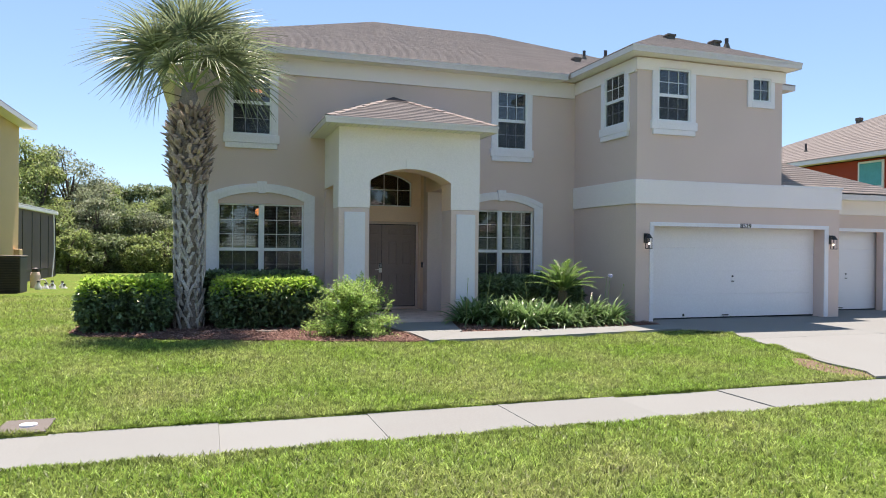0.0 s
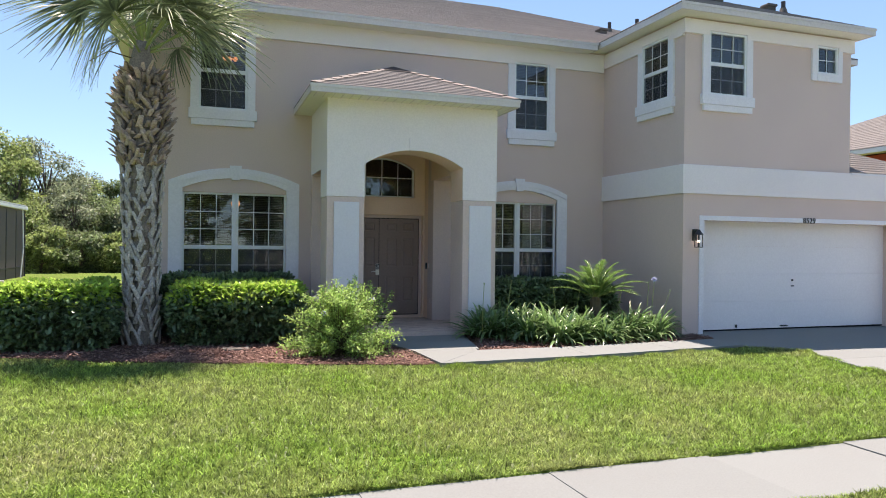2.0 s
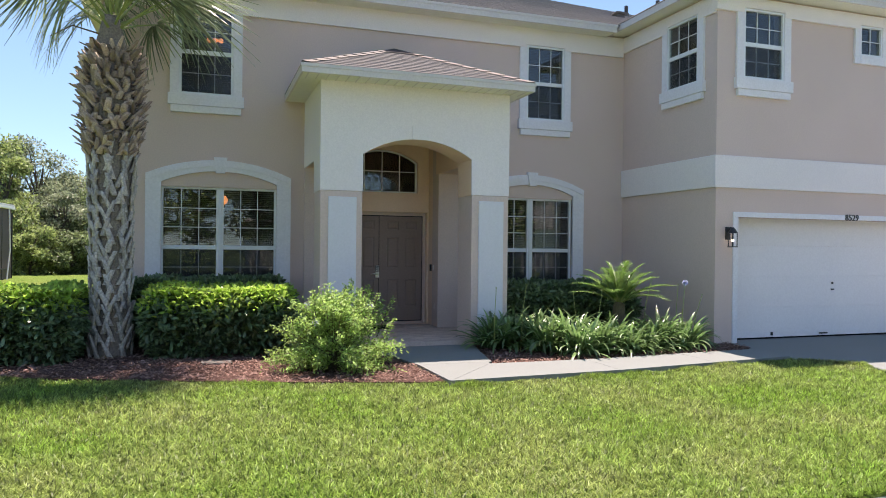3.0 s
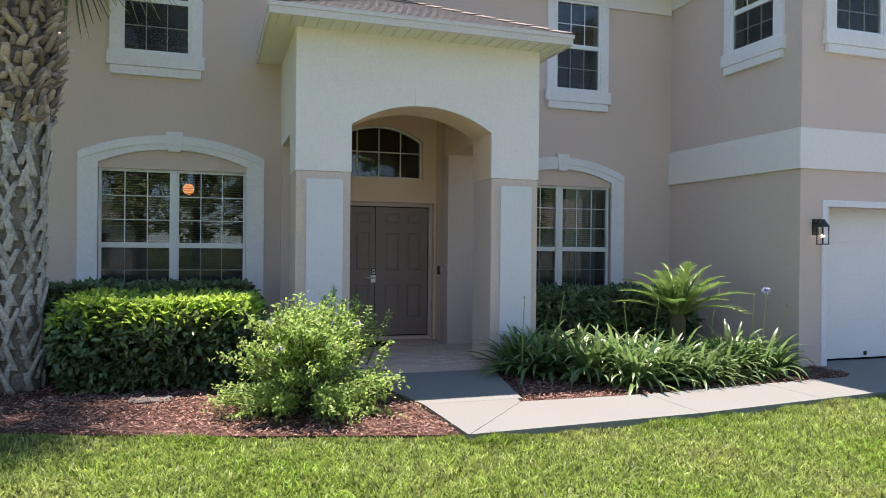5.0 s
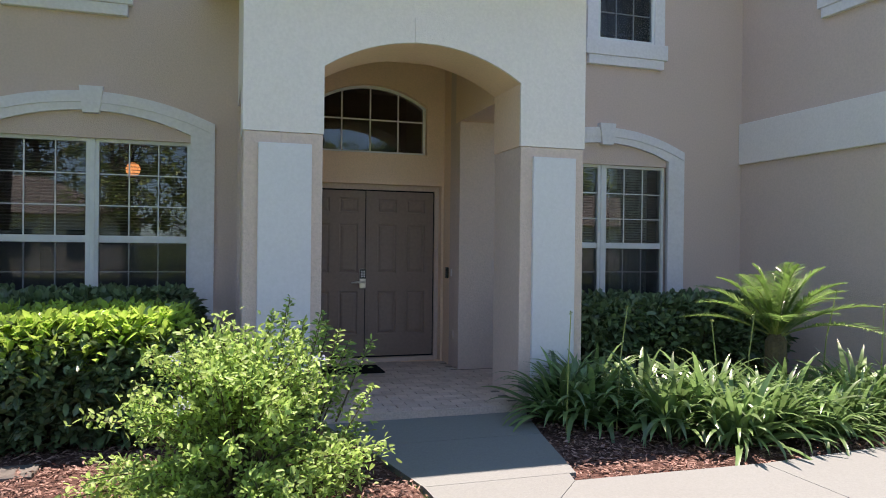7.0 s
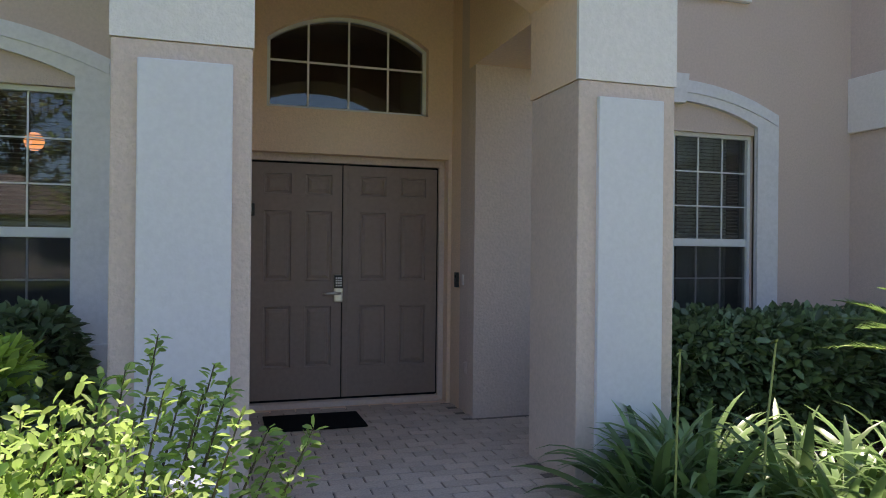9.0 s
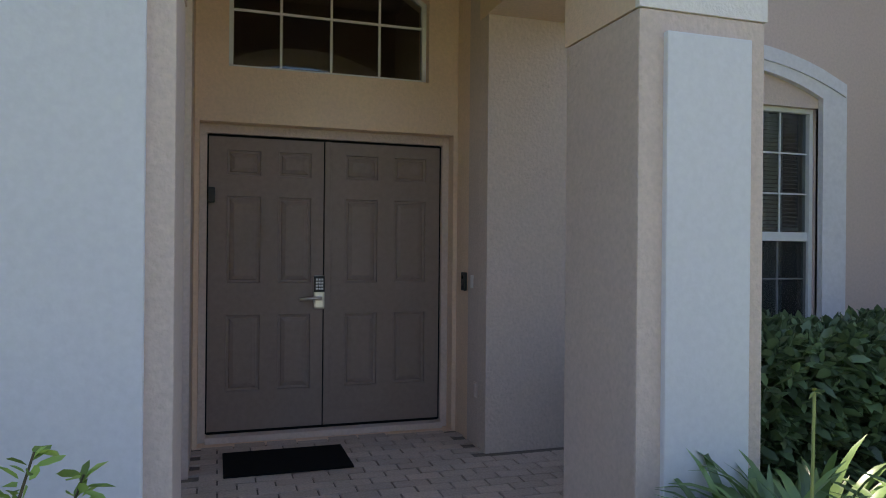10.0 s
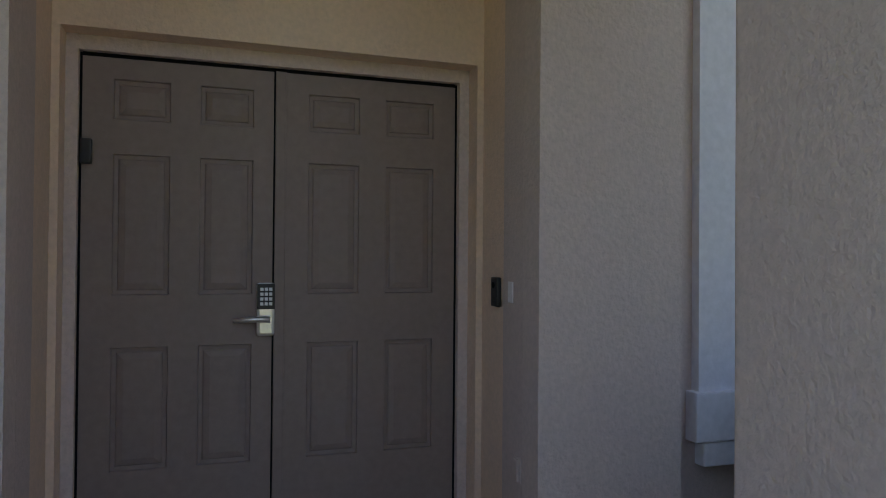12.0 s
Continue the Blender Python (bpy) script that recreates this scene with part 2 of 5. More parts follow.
def arch(u, u0, u1, spring, peak):
    """Height of a segmental arch at u."""
    half, rise = (u1 - u0) / 2, peak - spring
    if rise <= 0:
        return spring
    r = (half * half + rise * rise) / (2 * rise)
    d = u - (u0 + u1) / 2
    return peak - r + math.sqrt(max(r * r - d * d, 0))


def wall(bm, u0, u1, z0, z1, y0, y1, openings=(), axis="x"):
    """A wall with openings (u0, u1, z0, spring, peak) right through it."""
    cuts = {u0, u1}
    for o in openings:
        n = 16 if o[4] > o[3] else 1
        cuts |= {o[0] + (o[1] - o[0]) * i / n for i in range(n + 1)}
    cuts = sorted(cuts)
    for a, b in zip(cuts, cuts[1:]):
        mid = (a + b) / 2
        low = (z0, z0)
        for o in sorted((o for o in openings if o[0] < mid < o[1]), key=lambda o: o[2]):
            if o[2] > low[0]:
                prism(bm, a, b, low, (o[2], o[2]), y0, y1, axis)
            low = (arch(a, o[0], o[1], o[3], o[4]), arch(b, o[0], o[1], o[3], o[4]))
        prism(bm, a, b, low, (z1, z1), y0, y1, axis)
    return bm


def clean(bm):
    bmesh.ops.remove_doubles(bm, verts=bm.verts, dist=0.0005)
    bmesh.ops.recalc_face_normals(bm, faces=bm.faces)
    return bm


def tube(bm, pts, radii, sides=8, cap=True):
    """A tube through points with the given radii."""
    rings = []
    for i, p in enumerate(pts):
        p = Vector(p)
        d = (Vector(pts[min(i + 1, len(pts) - 1)]) - Vector(pts[max(i - 1, 0)])).normalized()
        a = d.orthogonal().normalized() if abs(d.z) < 0.9 else Vector((1, 0, 0))
        a = (a - d * a.dot(d)).normalized()
        b = d.cross(a)
        rings.append([bm.verts.new(p + (a * math.cos(2 * math.pi * k / sides) + b * math.sin(2 * math.pi * k / sides)) * radii[i]) for k in range(sides)])
    for r, s in zip(rings, rings[1:]):
        for k in range(sides):
            bm.faces.new((r[k], r[(k + 1) % sides], s[(k + 1) % sides], s[k]))
    if cap:
        bm.faces.new(rings[0][::-1])
        bm.faces.new(rings[-1])
    return bm


# ---- ground ----
def ground_z(x, y):
    """Lawn: level at the street, rising gently to the house."""
    t = np.clip((np.asarray(y, dtype=float) + 9.3) / 4.5, 0, 1)
    y = np.asarray(y, dtype=float)
    return -0.31 + 0.18 * t * t * (3 - 2 * t) - 0.08 * ((y > -10.44) & (y < -9.27))


def grid(xs, ys, lift=0.0):
    gx, gy = np.meshgrid(xs, ys)
    gz = ground_z(gx, gy) + lift
    v = np.stack([gx.ravel(), gy.ravel(), gz.ravel()], 1)
    w, h = len(xs), len(ys)
    i = (np.arange(h - 1)[:, None] * w + np.arange(w - 1)[None]).ravel()
    return v, np.stack([i, i + 1, i + 1 + w, i + w], 1)


gv, gf = grid(np.concatenate([[-900, -300, -100, -40, -20], np.linspace(-12, 16, 57), [25, 40, 100, 300, 900]]),
              np.concatenate([[-900, -300, -100, -40, -14.2], np.linspace(-13.8, -10.47, 14), [-10.446, -10.436, -9.9, -9.274, -9.264], np.linspace(-9.2, 4, 54), [10, 30, 100, 300, 900]]))
tagged(raw("ground", gv, gf, LAWN, smooth=True), "green lawn ground around the house", "lawn", kind="structure")

sidewalk = thing("sidewalk", "pale concrete sidewalk crossing the lawn", "sidewalk", (0, -9.85, -0.322), kind="structure")
slab_bm = boxed(-0.7822, 0.7822, -0.6, 0.6, -0.08, 0.0, bevel=0.004)
slab_me = bpy.data.meshes.new("slab")
slab_bm.to_mesh(slab_me)
slab_bm.free()
slab_me.materials.append(CONCRETE)
for i in range(-9, 12):
    ob = new("slab", slab_me)
    ob.parent = sidewalk
    ob.location = (-1.551 + 1.566 * i, 0.0, 0.008 * math.sin(i * 2.3))


def sheet(name, outline, lift, mat, label, category, thick=0.08, level=None, kind="structure"):
    """A flat slab on the ground with a given outline."""
    bm = bmesh.new()
    top = [bm.verts.new((x, y, (float(ground_z(x, y)) if level is None else level) + lift)) for x, y in outline]
    f = bm.faces.new(top)
    r = bmesh.ops.extrude_face_region(bm, geom=[f])
    for v in r["geom"]:
        if isinstance(v, bmesh.types.BMVert):
            v.co.z -= thick
    bmesh.ops.recalc_face_normals(bm, faces=bm.faces)
    bmesh.ops.triangulate(bm, faces=[g for g in bm.faces if len(g.verts) > 4])
    return tagged(part(name, bm, mat), label, category, kind=kind)


# driveway: slabs down to the street, with joints
driveway = thing("driveway", "pale concrete driveway before the garage doors", "driveway", (8, -6, -0.15), kind="structure")


def drive_slab(pts):
    """A driveway slab falling gently to the street."""
    bm = bmesh.new()
    zs = [float(ground_z(0, y)) + 0.032 if y > -9.3 else -0.292 for _, y in pts]
    f = bm.faces.new([bm.verts.new((x, y, z)) for (x, y), z in zip(pts, zs)])
    r = bmesh.ops.extrude_face_region(bm, geom=[f])
    for v in r["geom"]:
        if isinstance(v, bmesh.types.BMVert):
            v.co.z -= 0.16
    bmesh.ops.recalc_face_normals(bm, faces=bm.faces)
    ob = part("slab", bm, CONCRETE, driveway)
    ob.matrix_parent_inverse = Matrix.Translation((-8, 6, 0.15))


drive_slab([(5.06, -5.05), (5.75, -5.6), (5.62, -6.2), (9.0, -6.2), (9.0, -3.0), (5.06, -3.0)])
drive_slab([(5.5, -7.4), (5.36, -8.2), (5.4, -8.9), (5.15, -9.26), (9.0, -9.26), (9.0, -6.206), (5.63, -6.206)])
for x0, x1 in ((9.012, 13.2), (13.212, 17.0)):
    drive_slab([(x0, -6.2), (x1, -6.2), (x1, -2.0), (x0, -2.0)])
    drive_slab([(x0, -9.26), (x1, -9.26), (x1, -6.212), (x0, -6.212)])
for x0, x1 in ((4.9, 9.0), (9.012, 13.2), (13.212, 17.0)):
    drive_slab([(x0, -14.0), (x1, -14.0), (x1, -10.46), (x0, -10.46)])

# entry walk: from the porch forward, then along the bed to the driveway
entry = thing("entry_walk", "concrete entry walk from porch to driveway", "walkway", (0, 0, 0), kind="structure")


def walk_piece(pts, z=-0.065):
    bm = bmesh.new()
    top = [bm.verts.new((x, y, z)) for x, y in pts]
    f = bm.faces.new(top)
    r = bmesh.ops.extrude_face_region(bm, geom=[f])
    for v in r["geom"]:
        if isinstance(v, bmesh.types.BMVert):
            v.co.z -= 0.14
    bmesh.ops.recalc_face_normals(bm, faces=bm.faces)
    part("slab", bm, CONCRETE, entry)


walk_piece([(-0.62, -3.35), (0.80, -3.35), (0.98, -2.62), (-0.82, -2.62)])
walk_piece([(-0.44, -4.3), (0.60, -4.3), (0.797, -3.355), (-0.617, -3.355)])
walk_piece([(-0.40, -5.43), (-0.385, -5.438), (0.517, -4.44), (0.55, -4.305), (-0.437, -4.305)])
walk_piece([(-0.379, -5.442), (1.95, -5.34), (1.95, -4.47), (0.522, -4.44)])
walk_piece([(1.956, -5.34), (3.6, -5.16), (3.6, -4.34), (1.956, -4.47)])
walk_piece([(3.606, -5.16), (5.05, -5.0), (5.05, -4.25), (3.606, -4.34)])

# mulch beds
left_bed = sheet("mulch_bed", [(-6.42, -0.8), (-6.42, -2.7), (-6.05, -3.3), (-5.1, -3.8), (-3.7, -4.35), (-2.5, -4.78), (-1.7, -5.0), (-0.9, -5.2), (-0.4, -5.32), (-0.46, -4.3), (-0.63, -3.35), (-0.83, -2.62), (-0.83, -2.4), (-1.5, -2.4), (-1.5, -0.8)],
                 0.035, MULCH, "red-brown bark mulch bed under the shrubs", "mulch bed", 0.1)
right_bed = sheet("mulch_bed", [(1.66, -0.8), (1.66, -2.45), (0.99, -2.5), (0.80, -3.35), (0.60, -4.3), (0.56, -4.35), (1.75, -4.45), (3.6, -4.33), (4.9, -4.22), (5.3, -3.95), (5.3, -3.42), (5.0, -3.4), (5.0, -0.8)],
                  0.035, MULCH, "red-brown bark mulch bed beside the entry walk", "mulch bed", 0.1)
sheet("meter_pad", [(-5.95, -9.24), (-5.5, -9.24), (-5.5, -8.72), (-5.95, -8.72)], 0.02, COVER, "brown concrete utility box cover beside the sidewalk", "utility cover", 0.1, kind="")
bm = bmesh.new()
tube(bm, [(-5.7, -8.97, -0.3), (-5.7, -8.97, -0.272)], [0.085, 0.08], 20)
tagged(part("cover_lid", bm, PANEL_WHITE), "small round white lid in the utility box", "lid")

# ---- house ----
M, G = -0.60, -3.40                    # faces of the main wall and of the garage wing
FLOOR = -0.35
house = thing("house", "two-storey taupe stucco house with white trim", "house", (2.5, 3, -0.3))
HOUSE_INV = Matrix.Translation((-2.5, -3, 0.3))


def hpart(name, bm, mat, label="", smooth=False, parent=None):
    ob = part(name, clean(bm), mat, parent or house, label, smooth=smooth)
    if not parent:
        ob.matrix_parent_inverse = HOUSE_INV
    return ob


LOWER = ((-3.82, -1.945), (2.05, 3.86))          # ground-floor windows
SILL_Z, HEAD_Z = 0.44, 2.46
UPPER = ((-3.55, -2.69), (2.82, 3.635))
bm = wall(bmesh.new(), -4.74, -0.83, FLOOR, 5.9, M, M + 0.2, [(LOWER[0][0], LOWER[0][1], SILL_Z, HEAD_Z, HEAD_Z), (UPPER[0][0], UPPER[0][1], 4.01, 5.46, 5.46)])
hpart("wall", bm, TAUPE, "taupe stucco front wall")
bm = wall(bmesh.new(), 0.985, 5.03, FLOOR, 5.9, M, M + 0.2, [(LOWER[1][0], LOWER[1][1], SILL_Z, HEAD_Z, HEAD_Z), (UPPER[1][0], UPPER[1][1], 4.01, 5.46, 5.46)])
hpart("wall", bm, TAUPE)
hpart("wall", wall(bmesh.new(), -0.83, 0.985, 3.62, 5.9, M, M + 0.2), TAUPE)
# entrance alcove
hpart("alcove_wall", wall(bmesh.new(), -0.83, 0.985, FLOOR, 3.62, -0.15, 0.12, [(-0.80, 0.953, FLOOR + 0.35, 2.145, 2.145), (-0.62, 0.76, 2.515, 3.10, 3.33)]), ALCOVE, "tan stucco wall around the double door, bounce light painted in")
hpart("pilaster", boxed(-1.475, -0.83, -0.75, -0.602, FLOOR, 2.848), PALE_TAN)
hpart("pilaster", boxed(0.985, 1.645, -0.75, -0.602, FLOOR, 2.848), PALE_TAN)
hpart("alcove_side", boxed(-0.98, -0.832, -0.398, 0.12, FLOOR, 3.62), ALCOVE)
hpart("alcove_side", boxed(0.987, 1.15, -0.398, 0.12, FLOOR, 3.62), ALCOVE)
hpart("porch_ceiling", boxed(-0.99, 1.15, -1.78, 0.12, 3.625, 3.70), ALCOVE)
# sides and back, out of view
hpart("wall", boxed(-4.74, -4.54, M + 0.2, 11.0, FLOOR, 5.9), TAUPE)
hpart("wall", boxed(-4.74, 10.5, 11.0, 11.2, FLOOR, 5.9), TAUPE)
hpart("wall", boxed(10.3, 10.5, M, 11.0, FLOOR, 5.9), TAUPE)
# garage wing
SIDE_WIN = (-2.945, -2.085, 4.41, 5.60, 5.60)
FRONT_WIN = (5.555, 6.415, 4.43, 5.62, 5.62)
SMALL_WIN = (8.17, 8.705, 5.06, 5.61, 5.61)
hpart("wall", wall(bmesh.new(), G + 0.2, M, FLOOR, 5.9, 5.03, 5.23, [SIDE_WIN], axis="y"), TAUPE)
hpart("wall", wall(bmesh.new(), 5.03, 9.09, 2.62, 5.9, G, G + 0.2, [FRONT_WIN, SMALL_WIN]), TAUPE)
hpart("wall", wall(bmesh.new(), 5.03, 10.92, FLOOR, 2.62, G, G + 0.2, [(5.49, 10.44, FLOOR + 0.01, 2.05, 2.05)]), TAUPE)
hpart("wall", boxed(8.89, 9.09, G + 0.2, M, 2.62, 5.9), TAUPE)
hpart("wall", boxed(10.72, 10.92, G + 0.2, -2.0, FLOOR, 2.9), TAUPE)
hpart("wall", wall(bmesh.new(), 10.92, 13.95, FLOOR, 2.9, -2.4, -2.2, [(11.55, 13.6, FLOOR + 0.01, 2.05, 2.05)]), TAUPE)
hpart("wall", boxed(13.75, 13.95, -2.2, 6.0, FLOOR, 2.9), TAUPE)
hpart("jamb", boxed(10.442, 10.72, -3.2, -3.05, FLOOR, 2.5), TAUPE)
hpart("jamb", boxed(5.23, 5.488, -3.2, -3.05, FLOOR, 2.5), TAUPE)
# bands and cornices
hpart("band", boxed(4.98, 10.95, G - 0.045, G + 0.02, 2.545, 3.09, bevel=0.012), CREAM, "raised white stucco band")
hpart("band", boxed(4.985, 5.05, G + 0.02, M - 0.002, 2.545, 3.09, bevel=0.012), CREAM)
hpart("band", boxed(10.95, 14.0, -2.45, -2.35, 2.50, 2.98, bevel=0.012), CREAM)
hpart("cornice", wall(bmesh.new(), -4.79, 4.985, 5.415, 5.80, M - 0.05, M + 0.02, [(a - 0.005, b + 0.005, 5.3, 5.465, 5.465) for a, b in UPPER]), CREAM, "white stucco cornice under the eaves")
hpart("cornice", wall(bmesh.new(), 4.98, 9.14, 5.54, 5.80, G - 0.05, G + 0.02, [(w[0] - 0.005, w[1] + 0.005, 5.3, w[3] + 0.005, w[3] + 0.005) for w in (FRONT_WIN, SMALL_WIN)]), CREAM)
hpart("cornice", wall(bmesh.new(), G + 0.021, M - 0.051, 5.50, 5.80, 4.985, 5.05, [(SIDE_WIN[0] - 0.005, SIDE_WIN[1] + 0.005, 5.3, 5.605, 5.605)], axis="y"), CREAM)
hpart("cornice", boxed(9.07, 9.14, G + 0.02, M - 0.05, 5.54, 5.80, bevel=0.01), CREAM)


def hip_roof(name, x0, x1, y0, y1, z, pitch, label, courses, parent=None, sides="flrb", mat=SHINGLE):
    """Hip roof over a rectangle: a deck, and courses of shingles stepped up each slope."""
    half = min(x1 - x0, y1 - y0) / 2
    top = z + pitch * half
    bm = bmesh.new()
    low = [bm.verts.new((x, y, z - 0.02)) for x, y in ((x0, y0), (x1, y0), (x1, y1), (x0, y1))]
    if x1 - x0 > y1 - y0:
        r0, r1 = bm.verts.new((x0 + half, y0 + half, top - 0.02)), bm.verts.new((x1 - half, y0 + half, top - 0.02))
        faces = ((low[0], low[1], r1, r0), (low[2], low[3], r0, r1), (low[3], low[0], r0), (low[1], low[2], r1))
    else:
        r0, r1 = bm.verts.new((x0 + half, y0 + half, top - 0.02)), bm.verts.new((x0 + half, y1 - half, top - 0.02))
        faces = ((low[0], low[1], r0), (low[2], low[3], r1), (low[3], low[0], r0, r1), (low[1], low[2], r1, r0))
    for f in faces:
        bm.faces.new(f)
    deck = part(name, bm, mat, parent or house, label)
    if not parent:
        deck.matrix_parent_inverse = HOUSE_INV
    joined_v, joined_f = [], []
    for i in range(courses):
        a, b = half * i / courses, half * (i + 1) / courses
        za, zb = z + pitch * a + 0.010, z + pitch * b + 0.002
        for side in sides:
            p = {"f": [(x0 + a, y0 + a), (x1 - a, y0 + a), (x1 - b, y0 + b), (x0 + b, y0 + b)],
                 "b": [(x1 - a, y1 - a), (x0 + a, y1 - a), (x0 + b, y1 - b), (x1 - b, y1 - b)],
                 "l": [(x0 + a, y1 - a), (x0 + a, y0 + a), (x0 + b, y0 + b), (x0 + b, y1 - b)],
                 "r": [(x1 - a, y0 + a), (x1 - a, y1 - a), (x1 - b, y1 - b), (x1 - b, y0 + b)]}[side]
            v = [(*q, za if k < 2 else zb) for k, q in enumerate(p)] + [(*q, za - 0.03) for q in p[:2]]
            f = [(0, 1, 2, 3), (4, 5, 1, 0)]
            if parent:
                joined_f += [tuple(k + len(joined_v) for k in q) for q in f]
                joined_v += v
            else:
                raw("shingle_course", v, f, mat, deck)
    if parent:
        raw("shingle_course", joined_v, joined_f, mat, deck, kind="stuff")
    return deck


def eaves(x0, x1, y0, y1, z, thick, skip=""):
    """Fascia boards round a roof's foot and the soffit behind them."""
    if "f" not in skip:
        hpart("fascia", boxed(x0, x1, y0, y0 + 0.03, z - thick, z + 0.01, bevel=0.006), FASCIA)
        hpart("drip_edge", boxed(x0 - 0.012, x1 + 0.012, y0 - 0.012, y0 - 0.001, z - 0.035, z + 0.012), FASCIA)
    if "l" not in skip:
        hpart("fascia", boxed(x0, x0 + 0.03, y0 + 0.031, y1, z - thick, z + 0.01, bevel=0.006), FASCIA)
    if "r" not in skip:
        hpart("fascia", boxed(x1 - 0.03, x1, y0 + 0.031, y1, z - thick, z + 0.01, bevel=0.006), FASCIA)
    hpart("soffit", boxed(x0 + 0.031, x1 - 0.031, y0 + 0.031, y1, z - thick + 0.01, z - thick + 0.03), SOFFIT)


hip_roof("roof", -5.25, 11.0, -1.02, 11.4, 5.93, 0.45, "brown-grey asphalt shingle hip roof", 44)
eaves(-5.25, 4.6, -1.02, 11.3, 5.92, 0.14, skip="r")
hpart("fascia", boxed(9.6, 11.0, -1.02, -0.99, 5.75, 5.93), FASCIA)
hpart("fascia", boxed(10.97, 11.0, -1.2, 11.5, 5.78, 5.96), FASCIA)
hpart("soffit", boxed(9.55, 10.95, -1.2, 11.5, 5.79, 5.81), SOFFIT)
hip_roof("roof", 4.66, 9.31, -3.78, 4.0, 5.97, 0.47, "brown-grey shingle hip roof over the garage wing", 17, sides="flr")
eaves(4.66, 9.31, -3.78, -0.6, 5.96, 0.13)
hip_roof("roof", 6.9, 10.83, -2.06, 6.0, 5.93, 0.45, "shingle roof behind the garage wing", 12, sides="fr")
hpart("fascia", boxed(9.312, 10.83, -2.06, -2.03, 5.79, 5.93, bevel=0.006), FASCIA)
hpart("fascia", boxed(10.80, 10.83, -2.029, -1.25, 5.79, 5.93, bevel=0.006), FASCIA)
hpart("soffit", boxed(9.312, 10.799, -2.029, -1.25, 5.80, 5.82), SOFFIT)
hip_roof("roof", 7.4, 14.2, -2.95, 9.0, 3.02, 0.45, "low shingle roof over the side garage", 20, sides="fr")
hpart("fascia", boxed(9.12, 14.2, -2.95, -2.92, 2.86, 3.03), FASCIA)
hpart("soffit", boxed(9.12, 14.15, -2.92, -2.2, 2.87, 2.89), SOFFIT)
hpart("flashing", boxed(9.1, 10.98, -3.46, -2.92, 3.06, 3.10), TRIM)


# roof vents and pipes
def roof_vent(x, y, z, h=0.1):
    v = thing("roof_vent", "small dark box vent on the shingle roof", "roof vent", (x, y, z), "roof vents")
    part("hood", boxed(-0.13, 0.13, -0.13, 0.12, h * 0.35, h, bevel=0.03), COVER, v)
    part("base", boxed(-0.10, 0.10, -0.10, 0.10, -0.1, h * 0.4), COVER, v)


def vent_pipe(x, y, z, h=0.35):
    v = thing("vent_pipe", "grey plumbing vent pipe on the roof", "vent pipe", (x, y, z), "vent pipes")
    part("pipe", tube(bmesh.new(), [(0, 0, -0.1), (0, 0, h)], [0.045, 0.045], 10), AC_METAL, v)
    part("collar", tube(bmesh.new(), [(0, 0, -0.08), (0, 0, 0.08)], [0.11, 0.06], 10), COVER, v)


# portico
PX0, PX1, PY = -1.475, 1.645, -2.465
OX0, OX1 = -0.815, 0.985
portico_beam = wall(bmesh.new(), PX0, PX1, 2.34, 4.06, PY, PY + 0.03, [(OX0, OX1, 2.30, 2.915, 3.19)])
hpart("portico_front", portico_beam, CREAM, "white stucco arched portico front")
hpart("portico_core", wall(bmesh.new(), PX0 + 0.02, PX1 - 0.02, 2.34, 4.05, PY + 0.031, PY + 0.66, [(OX0, OX1, 2.30, 2.915, 3.19)]), ALCOVE, "tan stucco inside of the arch, bounce light painted in")
hpart("portico_skin", boxed(PX0, PX0 + 0.019, PY + 0.031, M - 0.002, 2.85, 4.06), CREAM)
hpart("portico_skin", boxed(PX1 - 0.019, PX1, PY + 0.031, M - 0.002, 2.85, 4.06), CREAM)
hpart("portico_skin", boxed(PX0, PX0 + 0.019, PY + 0.031, PY + 0.66, 2.34, 2.849), CREAM)
hpart("portico_skin", boxed(PX1 - 0.019, PX1, PY + 0.031, PY + 0.66, 2.34, 2.849), CREAM)
hpart("portico_side", boxed(PX0 + 0.02, OX0 + 0.002, PY + 0.661, M - 0.002, 2.85, 4.05), ALCOVE)
hpart("portico_side", boxed(OX1 - 0.005, PX1 - 0.02, PY + 0.661, M - 0.002, 2.85, 4.05), ALCOVE)
for x0, x1 in ((PX0, OX0), (OX1, PX1)):
    col = hpart("column", boxed(x0 + 0.006, x1 - 0.006, PY + 0.008, PY + 0.652, FLOOR, 2.338, bevel=0.012), PALE_TAN, "square tan stucco column")
    panel = boxed(x0 + 0.125, x1 - 0.1, PY - 0.022, PY + 0.02, -0.02, 2.245, bevel=0.008)
    ob = hpart("column_panel", panel, PANEL_WHITE, "flat white raised panel")
hpart("keystone", wall(bmesh.new(), -0.03, 0.20, 3.185, 3.40, PY - 0.014, PY + 0.01), CREAM)
hip_roof("portico_roof", -1.82, 1.90, -2.90, 1.2, 4.13, 0.455, "small shingle hip roof over the portico", 15, sides="flr")
bm = bmesh.new()
cap = [bm.verts.new(p) for p in ((-0.32, -1.40, 4.835), (0.40, -1.40, 4.835), (0.40, -0.62, 4.835), (-0.32, -0.62, 4.835), (0.04, -1.02, 5.01), (0.04, -0.62, 5.01))]
for f in ((0, 1, 4), (1, 2, 5, 4), (3, 0, 4, 5), (2, 3, 5)):
    bm.faces.new([cap[i] for i in f])
hpart("ridge_cap", bm, DARK_SHINGLE, "dark ridge shingles")
eaves(-1.82, 1.90, -2.90, M - 0.002, 4.12, 0.12)
for i in range(24):
    x = -1.72 + i * 0.152
    hpart("soffit_rib", boxed(x, x + 0.014, -2.868, -2.47, 4.002, 4.0095), FASCIA)
